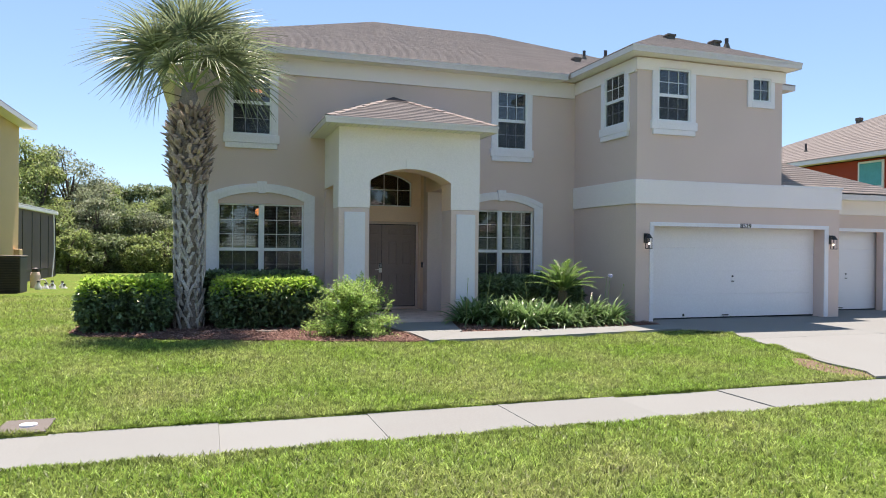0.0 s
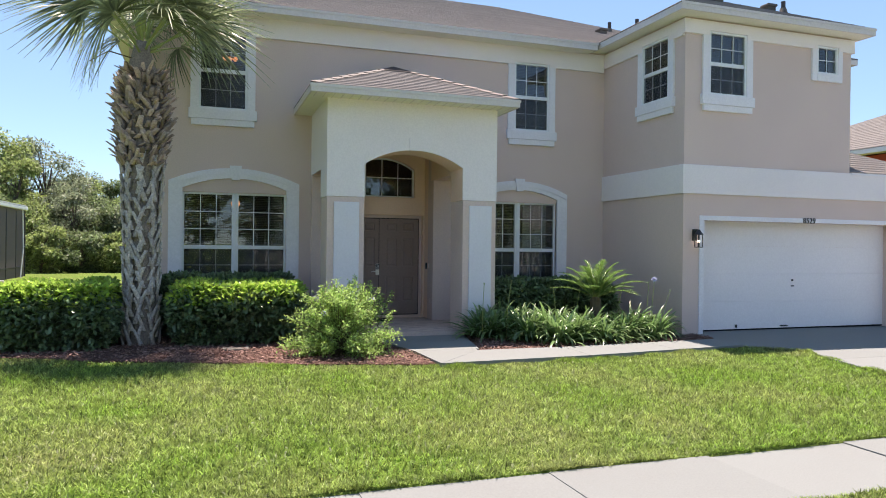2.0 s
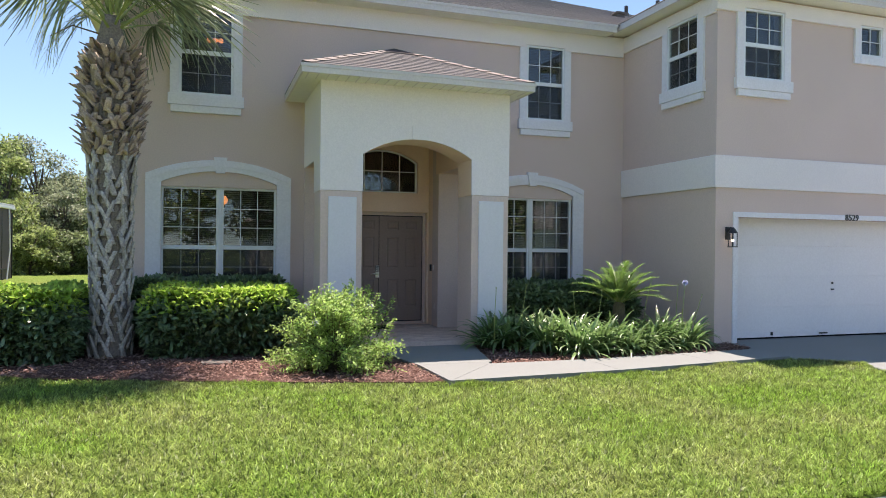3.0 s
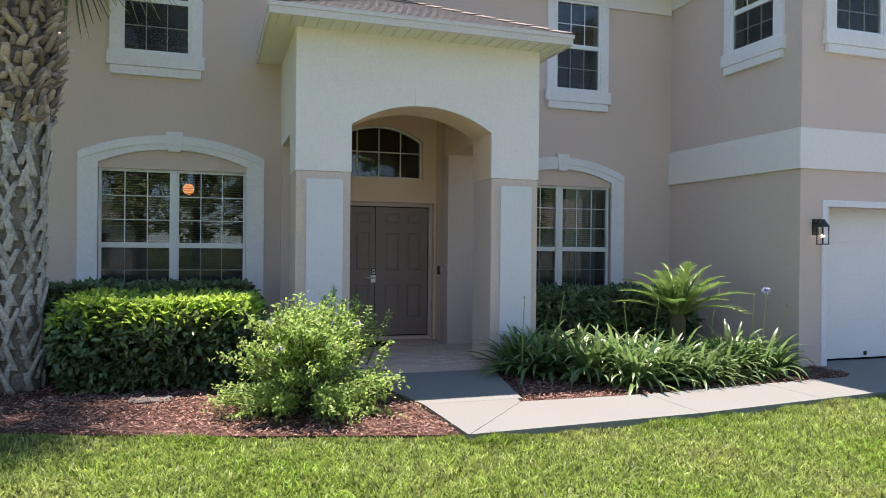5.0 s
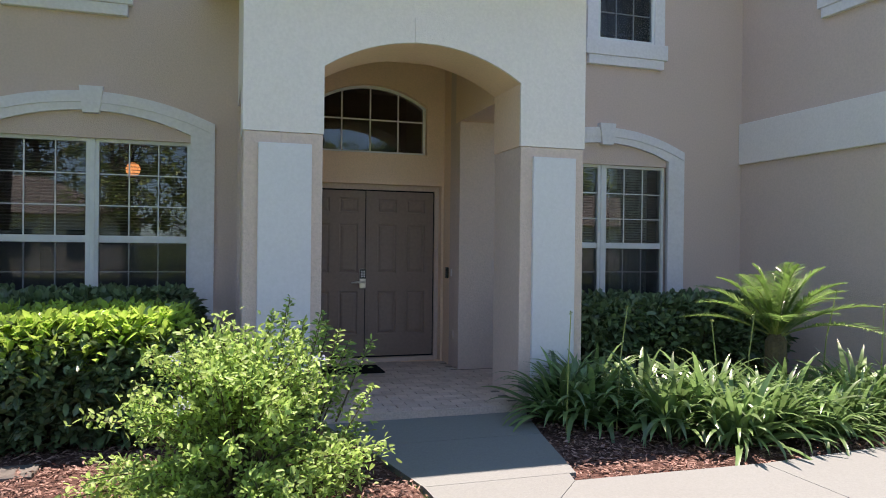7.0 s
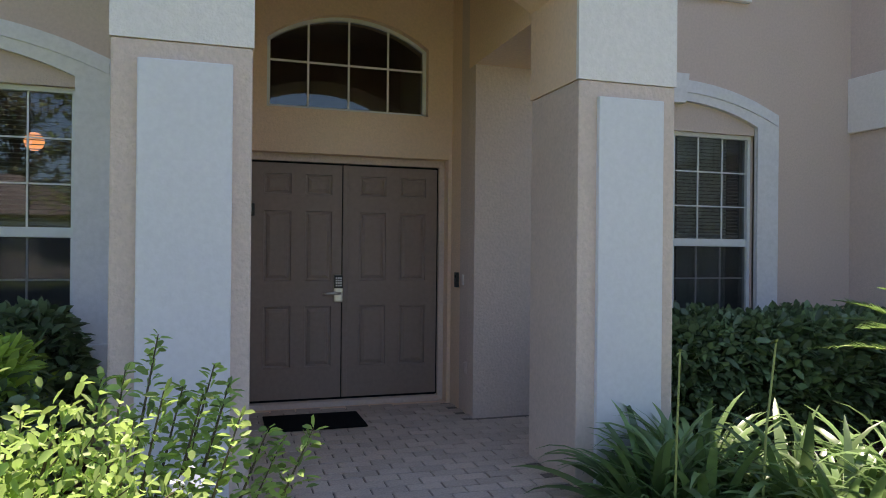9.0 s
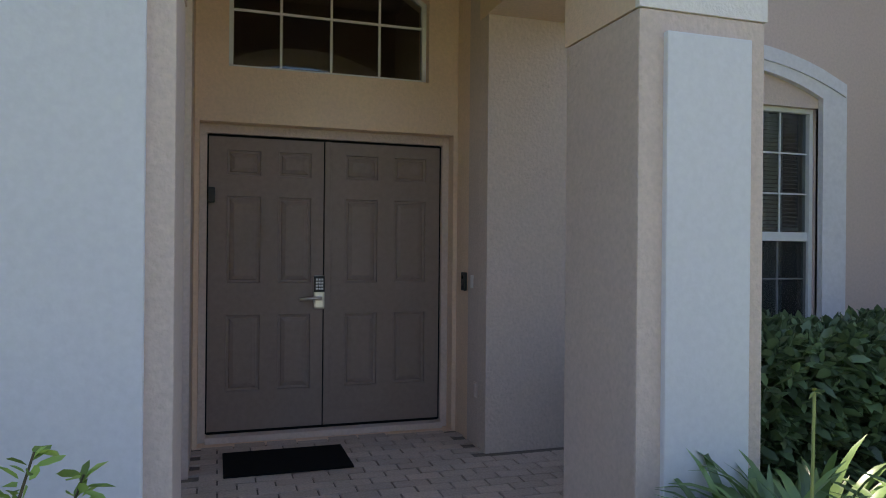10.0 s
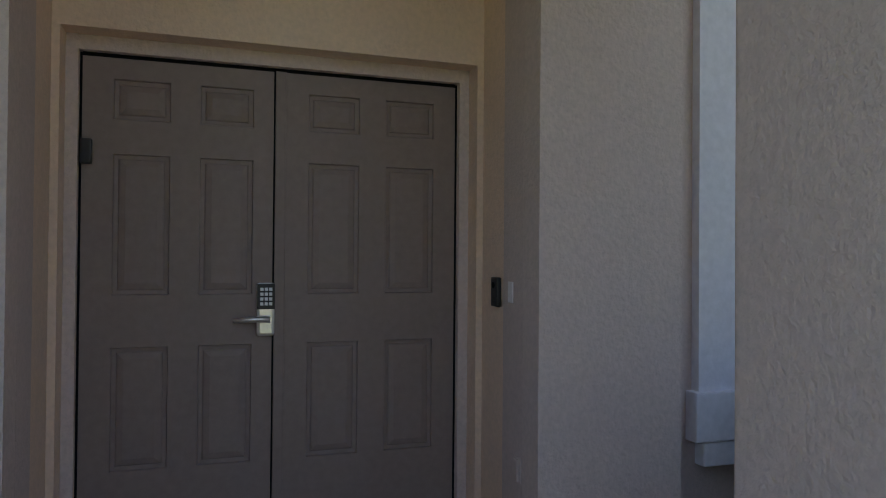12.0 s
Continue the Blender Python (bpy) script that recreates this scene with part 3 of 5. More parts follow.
HIP_CAP = material("hip_cap_shingle", (0.30, 0.265, 0.24), 0.95, vary=0.14, scale=1.4, fine=90, bump=0.5, bump_scale=120, spec=0.2)
for x0, sx in ((-1.82, 1), (1.90, -1)):
    for i in range(9):
        ta, tb = 1.62 * i / 9, 1.62 * (i + 1) / 9
        bm = bmesh.new()
        ridge = [(x0 + sx * t, -2.90 + t, 4.13 + 0.455 * t + dz) for t, dz in ((ta, 0.034), (tb, 0.022))]
        wing = [[(x + sx * ox, y + oy, z - 0.012) for x, y, z in ridge] for ox, oy in ((0.13, 0.0), (0.0, 0.13))]
        vs = [bm.verts.new(p) for p in (*ridge, *wing[0], *wing[1])]
        bm.faces.new((vs[0], vs[1], vs[3], vs[2]))
        bm.faces.new((vs[1], vs[0], vs[4], vs[5]))
        hpart("hip_shingle", bm, HIP_CAP)

for x, y in ((6.8, -2.1), (8.0, -2.3)):
    roof_vent(x, y, 5.97 + 0.45 * (y + 3.85))
vent_pipe(8.2, -2.5, 5.97 + 0.45 * 1.35, 0.22)
roof_vent(6.1, 1.3, 5.93 + 0.45 * 2.32)
vent_pipe(6.7, 1.9, 5.93 + 0.45 * 2.92, 0.25)
vent_pipe(6.4, 0.2, 5.97 + 0.45 * 1.8, 0.25)


# ---- windows ----
def sash_bars(x0, x1, z0, z1, y, cols, rows, w=0.012):
    bm = bmesh.new()
    for i in range(1, cols):
        x = x0 + (x1 - x0) * i / cols
        box(bm, x - w / 2, x + w / 2, y - 0.006, y + 0.006, z0, z1)
    for j in range(1, rows):
        z = z0 + (z1 - z0) * j / rows
        box(bm, x0, x1, y - 0.005, y + 0.005, z - w / 2, z + w / 2)
    return bm


def window_unit(win, x0, x1, z0, z1, y, cols, rows, mid=True):
    """One hung unit: frame, two sashes with bars, and panes. y is the front of the frame."""
    f = 0.035
    bm = bmesh.new()
    box(bm, x0, x0 + f, y, y + 0.07, z0, z1)
    box(bm, x1 - f, x1, y, y + 0.07, z0, z1)
    box(bm, x0 + f, x1 - f, y, y + 0.07, z1 - f, z1)
    box(bm, x0 + f, x1 - f, y, y + 0.07, z0, z0 + f)
    part("window_frame", bm, VINYL, win, "white vinyl frame")
    zm = (z0 + z1) / 2 - 0.01 if mid else z0
    spans = ((zm + 0.02, z1 - f, y + 0.03), (z0 + f, zm - 0.02, y + 0.045)) if mid else ((z0 + f, z1 - f, y + 0.03),)
    if mid:
        part("meeting_rail", boxed(x0 + f, x1 - f, y + 0.012, y + 0.06, zm - 0.036, zm + 0.036, bevel=0.006), VINYL, win)
    for a, b, yy in spans:
        part("glazing_bars", sash_bars(x0 + f, x1 - f, a, b, yy - 0.002, cols, rows), VINYL, win)
        pane = part("pane", boxed(x0 + f, x1 - f, yy + 0.008, yy + 0.012, a, b), GLASS, win)
        pane.visible_shadow = False
    if mid:
        mesh = part("insect_screen", boxed(x0 + f, x1 - f, y + 0.026, y + 0.028, z0 + f, zm - 0.037), INSECT_SCREEN, win, "dark insect screen over the lower sash")
        mesh.visible_shadow = False


def blinds(win, x0, x1, z0, z1, y):
    """Horizontal slats hung behind the glass."""
    n = int((z1 - z0) / 0.032)
    z = z0 + (np.arange(n) + 0.5) * (z1 - z0) / n
    v, f = [], []
    for i, h in enumerate(z):
        v += [(x0, y - 0.010, h - 0.005), (x1, y - 0.010, h - 0.005), (x1, y + 0.010, h + 0.005), (x0, y + 0.010, h + 0.005)]
        f.append((4 * i, 4 * i + 1, 4 * i + 2, 4 * i + 3))
    raw("blind_slats", v, f, BLIND, win, "horizontal window blind slats", kind="stuff")
    part("blind_rail", boxed(x0, x1, y - 0.012, y + 0.012, z0 - 0.03, z0 - 0.005), BLIND, win)


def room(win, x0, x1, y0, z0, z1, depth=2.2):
    """A plain room behind a window, its dimness put into dark wall colour."""
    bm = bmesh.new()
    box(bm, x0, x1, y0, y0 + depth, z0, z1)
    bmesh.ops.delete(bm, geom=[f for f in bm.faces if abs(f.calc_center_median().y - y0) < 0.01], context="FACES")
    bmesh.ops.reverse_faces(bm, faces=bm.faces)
    part("dim_toned_room_wall", bm, ROOM, win, "room behind the glass, walls coloured dark for dimness")


def surround(win, x0, x1, z0, z1, y, w=0.15, sill=0.31, top=True):
    """Flat white stucco trim beside a window, and the stepped sill below."""
    part("trim", boxed(x0 - w, x0 - 0.001, y - 0.044, y + 0.02, z0, z1, bevel=0.006), TRIM, win)
    part("trim", boxed(x1 + 0.001, x1 + w, y - 0.044, y + 0.02, z0, z1, bevel=0.006), TRIM, win)
    part("window_sill", boxed(x0 - w - 0.03, x1 + w + 0.03, y - 0.075, y + 0.02, z0 - sill * 0.62, z0 - 0.001, bevel=0.008), TRIM, win, "stepped white stucco sill")
    part("sill_apron", boxed(x0 - w + 0.015, x1 + w - 0.015, y - 0.06, y + 0.02, z0 - sill, z0 - sill * 0.62 - 0.002, bevel=0.008), TRIM, win)


def arched_surround(win, x0, x1, y, z0, w=0.25):
    """White arched stucco trim with a keystone around a ground-floor window."""
    bm = bmesh.new()
    n = 24
    a, b = x0 - w, x1 + w

    def inner(x):
        return arch(x, x0, x1, 2.53, 2.73)

    def outer(x):
        return arch(x, a, b, 2.66, 2.92)

    for i in range(n):
        u, v = x0 + (x1 - x0) * i / n, x0 + (x1 - x0) * (i + 1) / n
        prism(bm, u, v, (inner(u), inner(v)), (outer(u), outer(v)), y - 0.05, y + 0.02)
    prism(bm, a, x0, (z0, z0), (outer(a), outer(x0)), y - 0.05, y + 0.02)
    prism(bm, x1, b, (z0, z0), (outer(x1), outer(b)), y - 0.05, y + 0.02)
    part("arched_trim", clean(bm), TRIM, win, "white arched stucco trim")
    bm = bmesh.new()
    for i in range(n):
        u, v = a + 0.02 + (b - a - 0.04) * i / n, a + 0.02 + (b - a - 0.04) * (i + 1) / n
        prism(bm, u, v, (arch(u, a, b, 2.62, 2.88) - 0.075, arch(v, a, b, 2.62, 2.88) - 0.075), (arch(u, a, b, 2.62, 2.88), arch(v, a, b, 2.62, 2.88)), y - 0.064, y - 0.045)
    part("trim_moulding", clean(bm), TRIM, win)
    c = (x0 + x1) / 2
    bm = bmesh.new()
    vs = [bm.verts.new(p) for p in ((c - 0.075, y - 0.085, 2.70), (c + 0.075, y - 0.085, 2.70), (c + 0.11, y - 0.085, 2.965), (c - 0.11, y - 0.085, 2.965))]
    f = bm.faces.new(vs)
    r = bmesh.ops.extrude_face_region(bm, geom=[f])
    for v in r["geom"]:
        if isinstance(v, bmesh.types.BMVert):
            v.co.y = y + 0.02
    bmesh.ops.recalc_face_normals(bm, faces=bm.faces)
    part("keystone", bm, TRIM, win, "white wedge keystone")
    for s0, s1 in ((a - 0.03, x0 + 0.02), (x1 - 0.02, b + 0.03)):
        part("plinth_block", boxed(s0, s1, y - 0.075, y + 0.02, z0 - 0.02, z0 + 0.2, bevel=0.008), TRIM, win)
    part("window_sill", boxed(a + 0.02, b - 0.02, y - 0.065, y + 0.02, z0 - 0.13, z0 - 0.021, bevel=0.008), TRIM, win)


def lower_window(name, x0, x1, label):
    win = thing(name, label, "window", ((x0 + x1) / 2, M, 0), kind="structure")
    inv = Matrix.Translation((-(x0 + x1) / 2, -M, 0))
    c = (x0 + x1) / 2
    y = M + 0.05
    for a, b in ((x0, c - 0.025), (c + 0.025, x1)):
        window_unit(win, a, b, SILL_Z, HEAD_Z, y, 3, 3)
        blinds(win, a + 0.06, b - 0.06, 1.52, HEAD_Z - 0.05, y + 0.095)
    part("mullion", boxed(c - 0.025, c + 0.025, y - 0.012, y + 0.07, SILL_Z, HEAD_Z, bevel=0.008), VINYL, win)
    arched_surround(win, x0, x1, M, 0.46, 0.24)
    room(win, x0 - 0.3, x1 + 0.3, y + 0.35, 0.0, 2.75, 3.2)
    for o in win.children:
        o.matrix_parent_inverse = inv
    return win


window_1 = lower_window("window_1", *LOWER[0], "white double window with blinds and arched trim")
window_2 = lower_window("window_2", *LOWER[1], "white double window with curtains and arched trim")


def upper_window(name, x0, x1, z0, z1, y, cols, rows, label, mid=True, small=False):
    win = thing(name, label, "window", (0, 0, 0), kind="structure")
    window_unit(win, x0, x1, z0, z1, y - 0.03, cols, rows, mid)
    blinds(win, x0 + 0.05, x1 - 0.05, z0 + (z1 - z0) * (0.1 if mid else 0.0), z1 - 0.05, y + 0.07)
    if small:
        for p in ((x0 - 0.13, x0 - 0.001, z0 - 0.15, z1 + 0.1), (x1 + 0.001, x1 + 0.12, z0 - 0.15, z1 + 0.1)):
            part("trim", boxed(p[0], p[1], y - 0.044, y + 0.02, p[2], p[3], bevel=0.006), TRIM, win)
        part("window_sill", boxed(x0, x1, y - 0.052, y + 0.02, z0 - 0.15, z0 - 0.001, bevel=0.006), TRIM, win)
    else:
        surround(win, x0, x1, z0, z1, y)
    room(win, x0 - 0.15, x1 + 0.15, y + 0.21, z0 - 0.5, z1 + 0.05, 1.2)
    return win


upper_window("window_3", *UPPER[0], 4.01, 5.46, M, 3, 2, "upper white sash window with blinds, beside the palm")
upper_window("window_4", *UPPER[1], 4.01, 5.46, M, 3, 2, "upper white sash window with closed blinds above the portico")
upper_window("window_5", FRONT_WIN[0], FRONT_WIN[1], FRONT_WIN[2], FRONT_WIN[3], G, 3, 2, "upper white sash window over the garage")
upper_window("window_6", SMALL_WIN[0], SMALL_WIN[1], SMALL_WIN[2], SMALL_WIN[3], G, 2, 2, "small square white window over the garage", mid=False, small=True)
w7 = upper_window("window_7", SIDE_WIN[0], SIDE_WIN[1], SIDE_WIN[2], SIDE_WIN[3], 0, 3, 2, "upper white sash window in the side wall of the wing")
# turned onto the side wall: along the wall becomes depth
w7.matrix_world = Matrix(((0, 1, 0, 5.03), (-1, 0, 0, SIDE_WIN[0] + SIDE_WIN[1]), (0, 0, 1, 0), (0, 0, 0, 1))) @ Matrix.Identity(4)

# arched transom over the door
tr = thing("window_8", "arched transom window over the double door", "window", (0, 0, 0), kind="structure")
TX0, TX1, TZ0, TS, TP = -0.62, 0.76, 2.515, 3.10, 3.33
bm = bmesh.new()
n = 16
for i in range(n):
    u, v = TX0 + (TX1 - TX0) * i / n, TX0 + (TX1 - TX0) * (i + 1) / n
    za, zb = arch(u, TX0, TX1, TS, TP), arch(v, TX0, TX1, TS, TP)
    prism(bm, u, v, (za - 0.03, zb - 0.03), (za, zb), -0.075, -0.02)
    prism(bm, u, v, (TZ0, TZ0), (TZ0 + 0.03, TZ0 + 0.03), -0.075, -0.02)
prism(bm, TX0, TX0 + 0.03, (TZ0, TZ0), (TS, TS), -0.075, -0.02)
prism(bm, TX1 - 0.03, TX1, (TZ0, TZ0), (TS, TS), -0.075, -0.02)
part("window_frame", clean(bm), VINYL, tr, "thin white arched frame")
bm = bmesh.new()
for i in range(1, 4):
    x = TX0 + (TX1 - TX0) * i / 4
    box(bm, x - 0.008, x + 0.008, -0.062, -0.05, TZ0, arch(x, TX0, TX1, TS, TP))
box(bm, TX0, TX1, -0.061, -0.051, 2.915, 2.931)
part("glazing_bars", bm, VINYL, tr)
bm = bmesh.new()
for i in range(n):
    u, v = TX0 + (TX1 - TX0) * i / n, TX0 + (TX1 - TX0) * (i + 1) / n
    prism(bm, u, v, (TZ0, TZ0), (arch(u, TX0, TX1, TS, TP), arch(v, TX0, TX1, TS, TP)), -0.046, -0.042)
pane = part("pane", clean(bm), GLASS, tr)
pane.visible_shadow = False
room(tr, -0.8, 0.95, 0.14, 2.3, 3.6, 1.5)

# interior lamps seen through the glass
pl = thing("pendant_lamp", "round orange glowing pendant lamp in the room", "pendant lamp", (-2.78, 1.95, 2.40))
bm = bmesh.new()
bmesh.ops.create_uvsphere(bm, u_segments=16, v_segments=10, radius=0.095)
part("shade", bm, PENDANT_GLOW, pl, "glowing orange glass shade", smooth=True)
part("cord", tube(bmesh.new(), [(0, 0, 0.09), (0, 0, 0.35)], [0.006, 0.006], 6), DARK, pl)
pl = thing("chandelier", "small orange glowing chandelier upstairs", "chandelier", (-2.98, 0.15, 5.16))
for dx in (-0.1, 0.0, 0.1):
    bm = bmesh.new()
    bmesh.ops.create_uvsphere(bm, u_segments=12, v_segments=8, radius=0.045, matrix=Matrix.Translation((dx, 0, 0)))
    part("bulb", bm, PENDANT_GLOW, pl, smooth=True)
part("arm", boxed(-0.12, 0.12, -0.01, 0.01, 0.05, 0.065), DARK, pl)
part("cord", boxed(-0.006, 0.006, -0.006, 0.006, 0.065, 0.33), DARK, pl)

# curtain behind the other window
bm = bmesh.new()
xs = np.linspace(3.15, 3.72, 58)
pv = []
for x in xs:
    y = M + 0.195 + 0.022 * math.sin(x * 46)
    pv.append((bm.verts.new((x, y, 0.45)), bm.verts.new((x, y, 2.44))))
for a, b in zip(pv, pv[1:]):
    bm.faces.new((a[0], b[0], b[1], a[1]))
tagged(part("curtain", bm, CURTAIN, smooth=True), "pleated grey curtain hung behind the window", "curtain")

# ---- front door ----
door = thing("door_1", "closed brown double door with raised panels", "door", (0, 0, 0), kind="structure")
DX0, DC, DX1, DZ0, DZ1 = -0.748, 0.057, 0.90, 0.05, 2.08
bm = bmesh.new()
box(bm, -0.799, DX0 - 0.004, -0.04, 0.08, 0.0, 2.145)
box(bm, DX1 + 0.004, 0.952, -0.04, 0.08, 0.0, 2.145)
box(bm, DX0 - 0.004, DX1 + 0.004, -0.04, 0.08, DZ1 + 0.004, 2.144)
part("door_frame", clean(bm), PALE_TAN, door, "tan painted door frame")
part("threshold", boxed(DX0 - 0.004, DX1 + 0.004, -0.09, 0.06, 0.0, DZ0 - 0.006, bevel=0.006), PALE_TAN, door, "tan painted threshold")


def raised_panel(bm, x0, x1, z0, z1, y):
    """A moulded panel: a groove round a raised field."""
    rings = []
    for inset, dy in ((0.0, 0.0), (0.004, 0.012), (0.02, 0.014), (0.026, 0.008), (0.05, 0.001)):
        rings.append([bm.verts.new(p) for p in ((x0 + inset, y + dy, z0 + inset), (x1 - inset, y + dy, z0 + inset), (x1 - inset, y + dy, z1 - inset), (x0 + inset, y + dy, z1 - inset))])
    for r, s in zip(rings, rings[1:]):
        for k in range(4):
            bm.faces.new((r[k], r[(k + 1) % 4], s[(k + 1) % 4], s[k]))
    bm.faces.new(rings[-1])


def leaf(x0, x1):
    """A six-panel door leaf."""
    w = x1 - x0
    bm = bmesh.new()
    cols = ((x0 + 0.155 * w, x0 + 0.435 * w), (x0 + 0.585 * w, x0 + 0.865 * w))
    rows = ((0.33, 0.85), (1.07, 1.665), (1.81, 1.98))
    spans = [(cols[c], rows[r]) for c in range(2) for r in range(3)]
    us = sorted({x0, x1, *(v for c in cols for v in c)})
    zs = sorted({DZ0, DZ1, *(v for r in rows for v in r)})
    for a, b in zip(us, us[1:]):
        for c, d in zip(zs, zs[1:]):
            if not any(abs(s[0][0] - a) < 1e-6 and abs(s[1][0] - c) < 1e-6 for s in spans):
                bm.faces.new([bm.verts.new(p) for p in ((a, 0, c), (b, 0, c), (b, 0, d), (a, 0, d))])
    box(bm, x0, x1, 0.022, 0.042, DZ0, DZ1)
    for ex in ((x0, x0 + 0.02), (x1 - 0.02, x1)):
        box(bm, ex[0], ex[1], 0.0005, 0.022, DZ0, DZ1)
    bmesh.ops.remove_doubles(bm, verts=bm.verts, dist=0.0005)
    ob = part("door_leaf", bm, DOOR_BROWN, door)
    for c, r in spans:
        pb = bmesh.new()
        raised_panel(pb, c[0], c[1], r[0], r[1], 0.0)
        part("panel", pb, DOOR_BROWN, ob)
    return ob


left_leaf = leaf(DX0, DC - 0.002)
right_leaf = leaf(DC + 0.002, DX1)
part("astragal", boxed(DC - 0.016, DC + 0.03, -0.012, 0.0, DZ0 + 0.02, DZ1 - 0.01, bevel=0.004), DOOR_BROWN, door)
# black strips added along the leaf edges to draw the shade in the gaps
for x0, x1, z0, z1 in ((DX0 - 0.0035, DX0 + 0.006, DZ0, DZ1), (DX1 - 0.006, DX1 + 0.0035, DZ0, DZ1), (DX0 + 0.0065, DX1 - 0.0065, DZ1 - 0.012, DZ1 + 0.0035), (DX0 + 0.0065, DX1 - 0.0065, DZ0 - 0.0055, DZ0 + 0.012), (DC - 0.0235, DC - 0.0165, DZ0 + 0.0125, DZ1 - 0.0125)):
    part("gap_shade_strip", boxed(x0, x1, -0.0025, -0.0003, z0, z1), RUBBER, door, "thin black strip painting the shaded door gap")
# keypad lock and lever
lock = part("keypad_lock", boxed(-0.034, 0.044, -0.03, -0.001, 0.885, 1.122, bevel=0.014), CHROME, left_leaf, "satin nickel lock with a keypad")
part("keypad", boxed(-0.033, 0.043, -0.0335, -0.0305, 1.005, 1.118, bevel=0.001), DARK, left_leaf, "black keypad")
for i in range(3):
    for j in range(4):
        part("key", boxed(-0.02 + i * 0.019, -0.006 + i * 0.019, -0.0355, -0.0338, 1.022 + j * 0.0215, 1.036 + j * 0.0215), VINYL, left_leaf)
bm = bmesh.new()
tube(bm, [(0.008, -0.028, 0.962), (0.008, -0.062, 0.962)], [0.012, 0.012], 12)
tube(bm, [(0.02, -0.06, 0.962), (-0.05, -0.064, 0.963), (-0.135, -0.052, 0.956)], [0.014, 0.013, 0.008], 10)
part("lever", bm, CHROME, left_leaf, "satin nickel lever handle", smooth=True)
part("sensor", boxed(-0.745, -0.70, -0.035, -0.001, 1.615, 1.72, bevel=0.008), DARK, left_leaf, "black sensor box at the door's edge")
# doorbell, plates and mat
db = thing("doorbell", "black video doorbell on the alcove wall", "doorbell", (0.985, -0.345, 1.09))
part("body", boxed(-0.024, -0.0005, -0.035, 0.035, -0.065, 0.065, bevel=0.008), DARK, db)
part("button", tube(bmesh.new(), [(-0.024, 0, -0.035), (-0.027, 0, -0.035)], [0.013, 0.013], 14), AC_METAL, db)
part("lens", tube(bmesh.new(), [(-0.024, 0, 0.03), (-0.028, 0, 0.03)], [0.013, 0.013], 14), RUBBER, db)
tagged(part("bell_plate", boxed(0.977, 0.9845, -0.51, -0.465, 1.05, 1.14, bevel=0.003), CREAM), "small cream bell plate on the alcove wall", "wall plate")
ol = thing("outlet", "white outdoor outlet plate near the floor", "outlet", (0.985, -0.57, 0.37))
part("plate", boxed(-0.008, -0.0005, -0.032, 0.032, -0.052, 0.052, bevel=0.003), PALE_TAN, ol)
part("cover", boxed(-0.02, -0.0085, -0.022, 0.022, -0.045, 0.045, bevel=0.004), PALE_TAN, ol)
tagged(part("door_mat", boxed(-0.64, 0.11, -0.845, -0.36, 0.002, 0.016, bevel=0.005), RUBBER), "black rubber door mat on the porch floor", "door mat")

# porch light lanterns beside the garage door
def lantern(x, z):
    lp = thing("wall_lantern", "black lantern lit on the garage wall", "wall lamp", (x, G, z), "garage lanterns")
    part("backplate", boxed(-0.05, 0.05, -0.02, -0.001, -0.05, 0.17, bevel=0.008), DARK, lp)
    part("arm", tube(bmesh.new(), [(0, -0.02, 0.1), (0, -0.08, 0.16), (0, -0.13, 0.14)], [0.012, 0.012, 0.012], 8), DARK, lp)
    part("roof", tube(bmesh.new(), [(0, -0.13, 0.06), (0, -0.13, 0.09), (0, -0.13, 0.16)], [0.085, 0.07, 0.02], 12), DARK, lp)
    for dx in (-0.048, 0.048):
        for dy in (-0.048, 0.048):
            part("cage_bar", boxed(dx - 0.006, dx + 0.006, -0.13 + dy - 0.006, -0.13 + dy + 0.006, -0.16, 0.06), DARK, lp)
    part("cage_base", boxed(-0.058, 0.058, -0.188, -0.072, -0.175, -0.16, bevel=0.004), DARK, lp)
    bm = bmesh.new()
    bmesh.ops.create_uvsphere(bm, u_segments=12, v_segments=8, radius=0.022, matrix=Matrix.Translation((0, -0.13, -0.06)))
    part("bulb", bm, LAMP_GLOW, lp, "glowing warm bulb", smooth=True)


lantern(5.28, 1.71)
lantern(10.61, 1.74)


# ---- garage doors ----
def garage_door(name, x0, x1, y, z0, z1, label):
    gd = thing(name, label, "garage door", ((x0 + x1) / 2, y, z0), kind="structure")
    w = (x1 - x0) / 2
    h = (z1 - z0) / 4
    for i in range(4):
        bm = bmesh.new()
        box(bm, -w, w, 0, 0.045, h * i + 0.0006, h * (i + 1) - 0.0006, bevel=0.0015)
        part("section", bm, GARAGE_WHITE, gd)
    part("bottom_seal", boxed(-w, w, -0.002, 0.04, -0.025, 0.0), RUBBER, gd, "black rubber seal")
    part("handle", boxed(-0.03, 0.03, -0.03, -0.0005, h * 2.0 - 0.26, h * 2.0 - 0.235, bevel=0.004), DARK, gd)
    part("lock", tube(bmesh.new(), [(0, -0.0005, h * 2 - 0.13), (0, -0.02, h * 2 - 0.13)], [0.022, 0.02], 12), DARK, gd)
    part("foot_pull", boxed(-0.3, -0.12, -0.03, -0.0005, 0.03, 0.055, bevel=0.005), DARK, gd)
    for dx in (-w * 0.55,):
        part("foot_pull", boxed(dx - 0.02, dx + 0.02, -0.025, -0.0005, 0.03, 0.09, bevel=0.004), DARK, gd)
    return gd


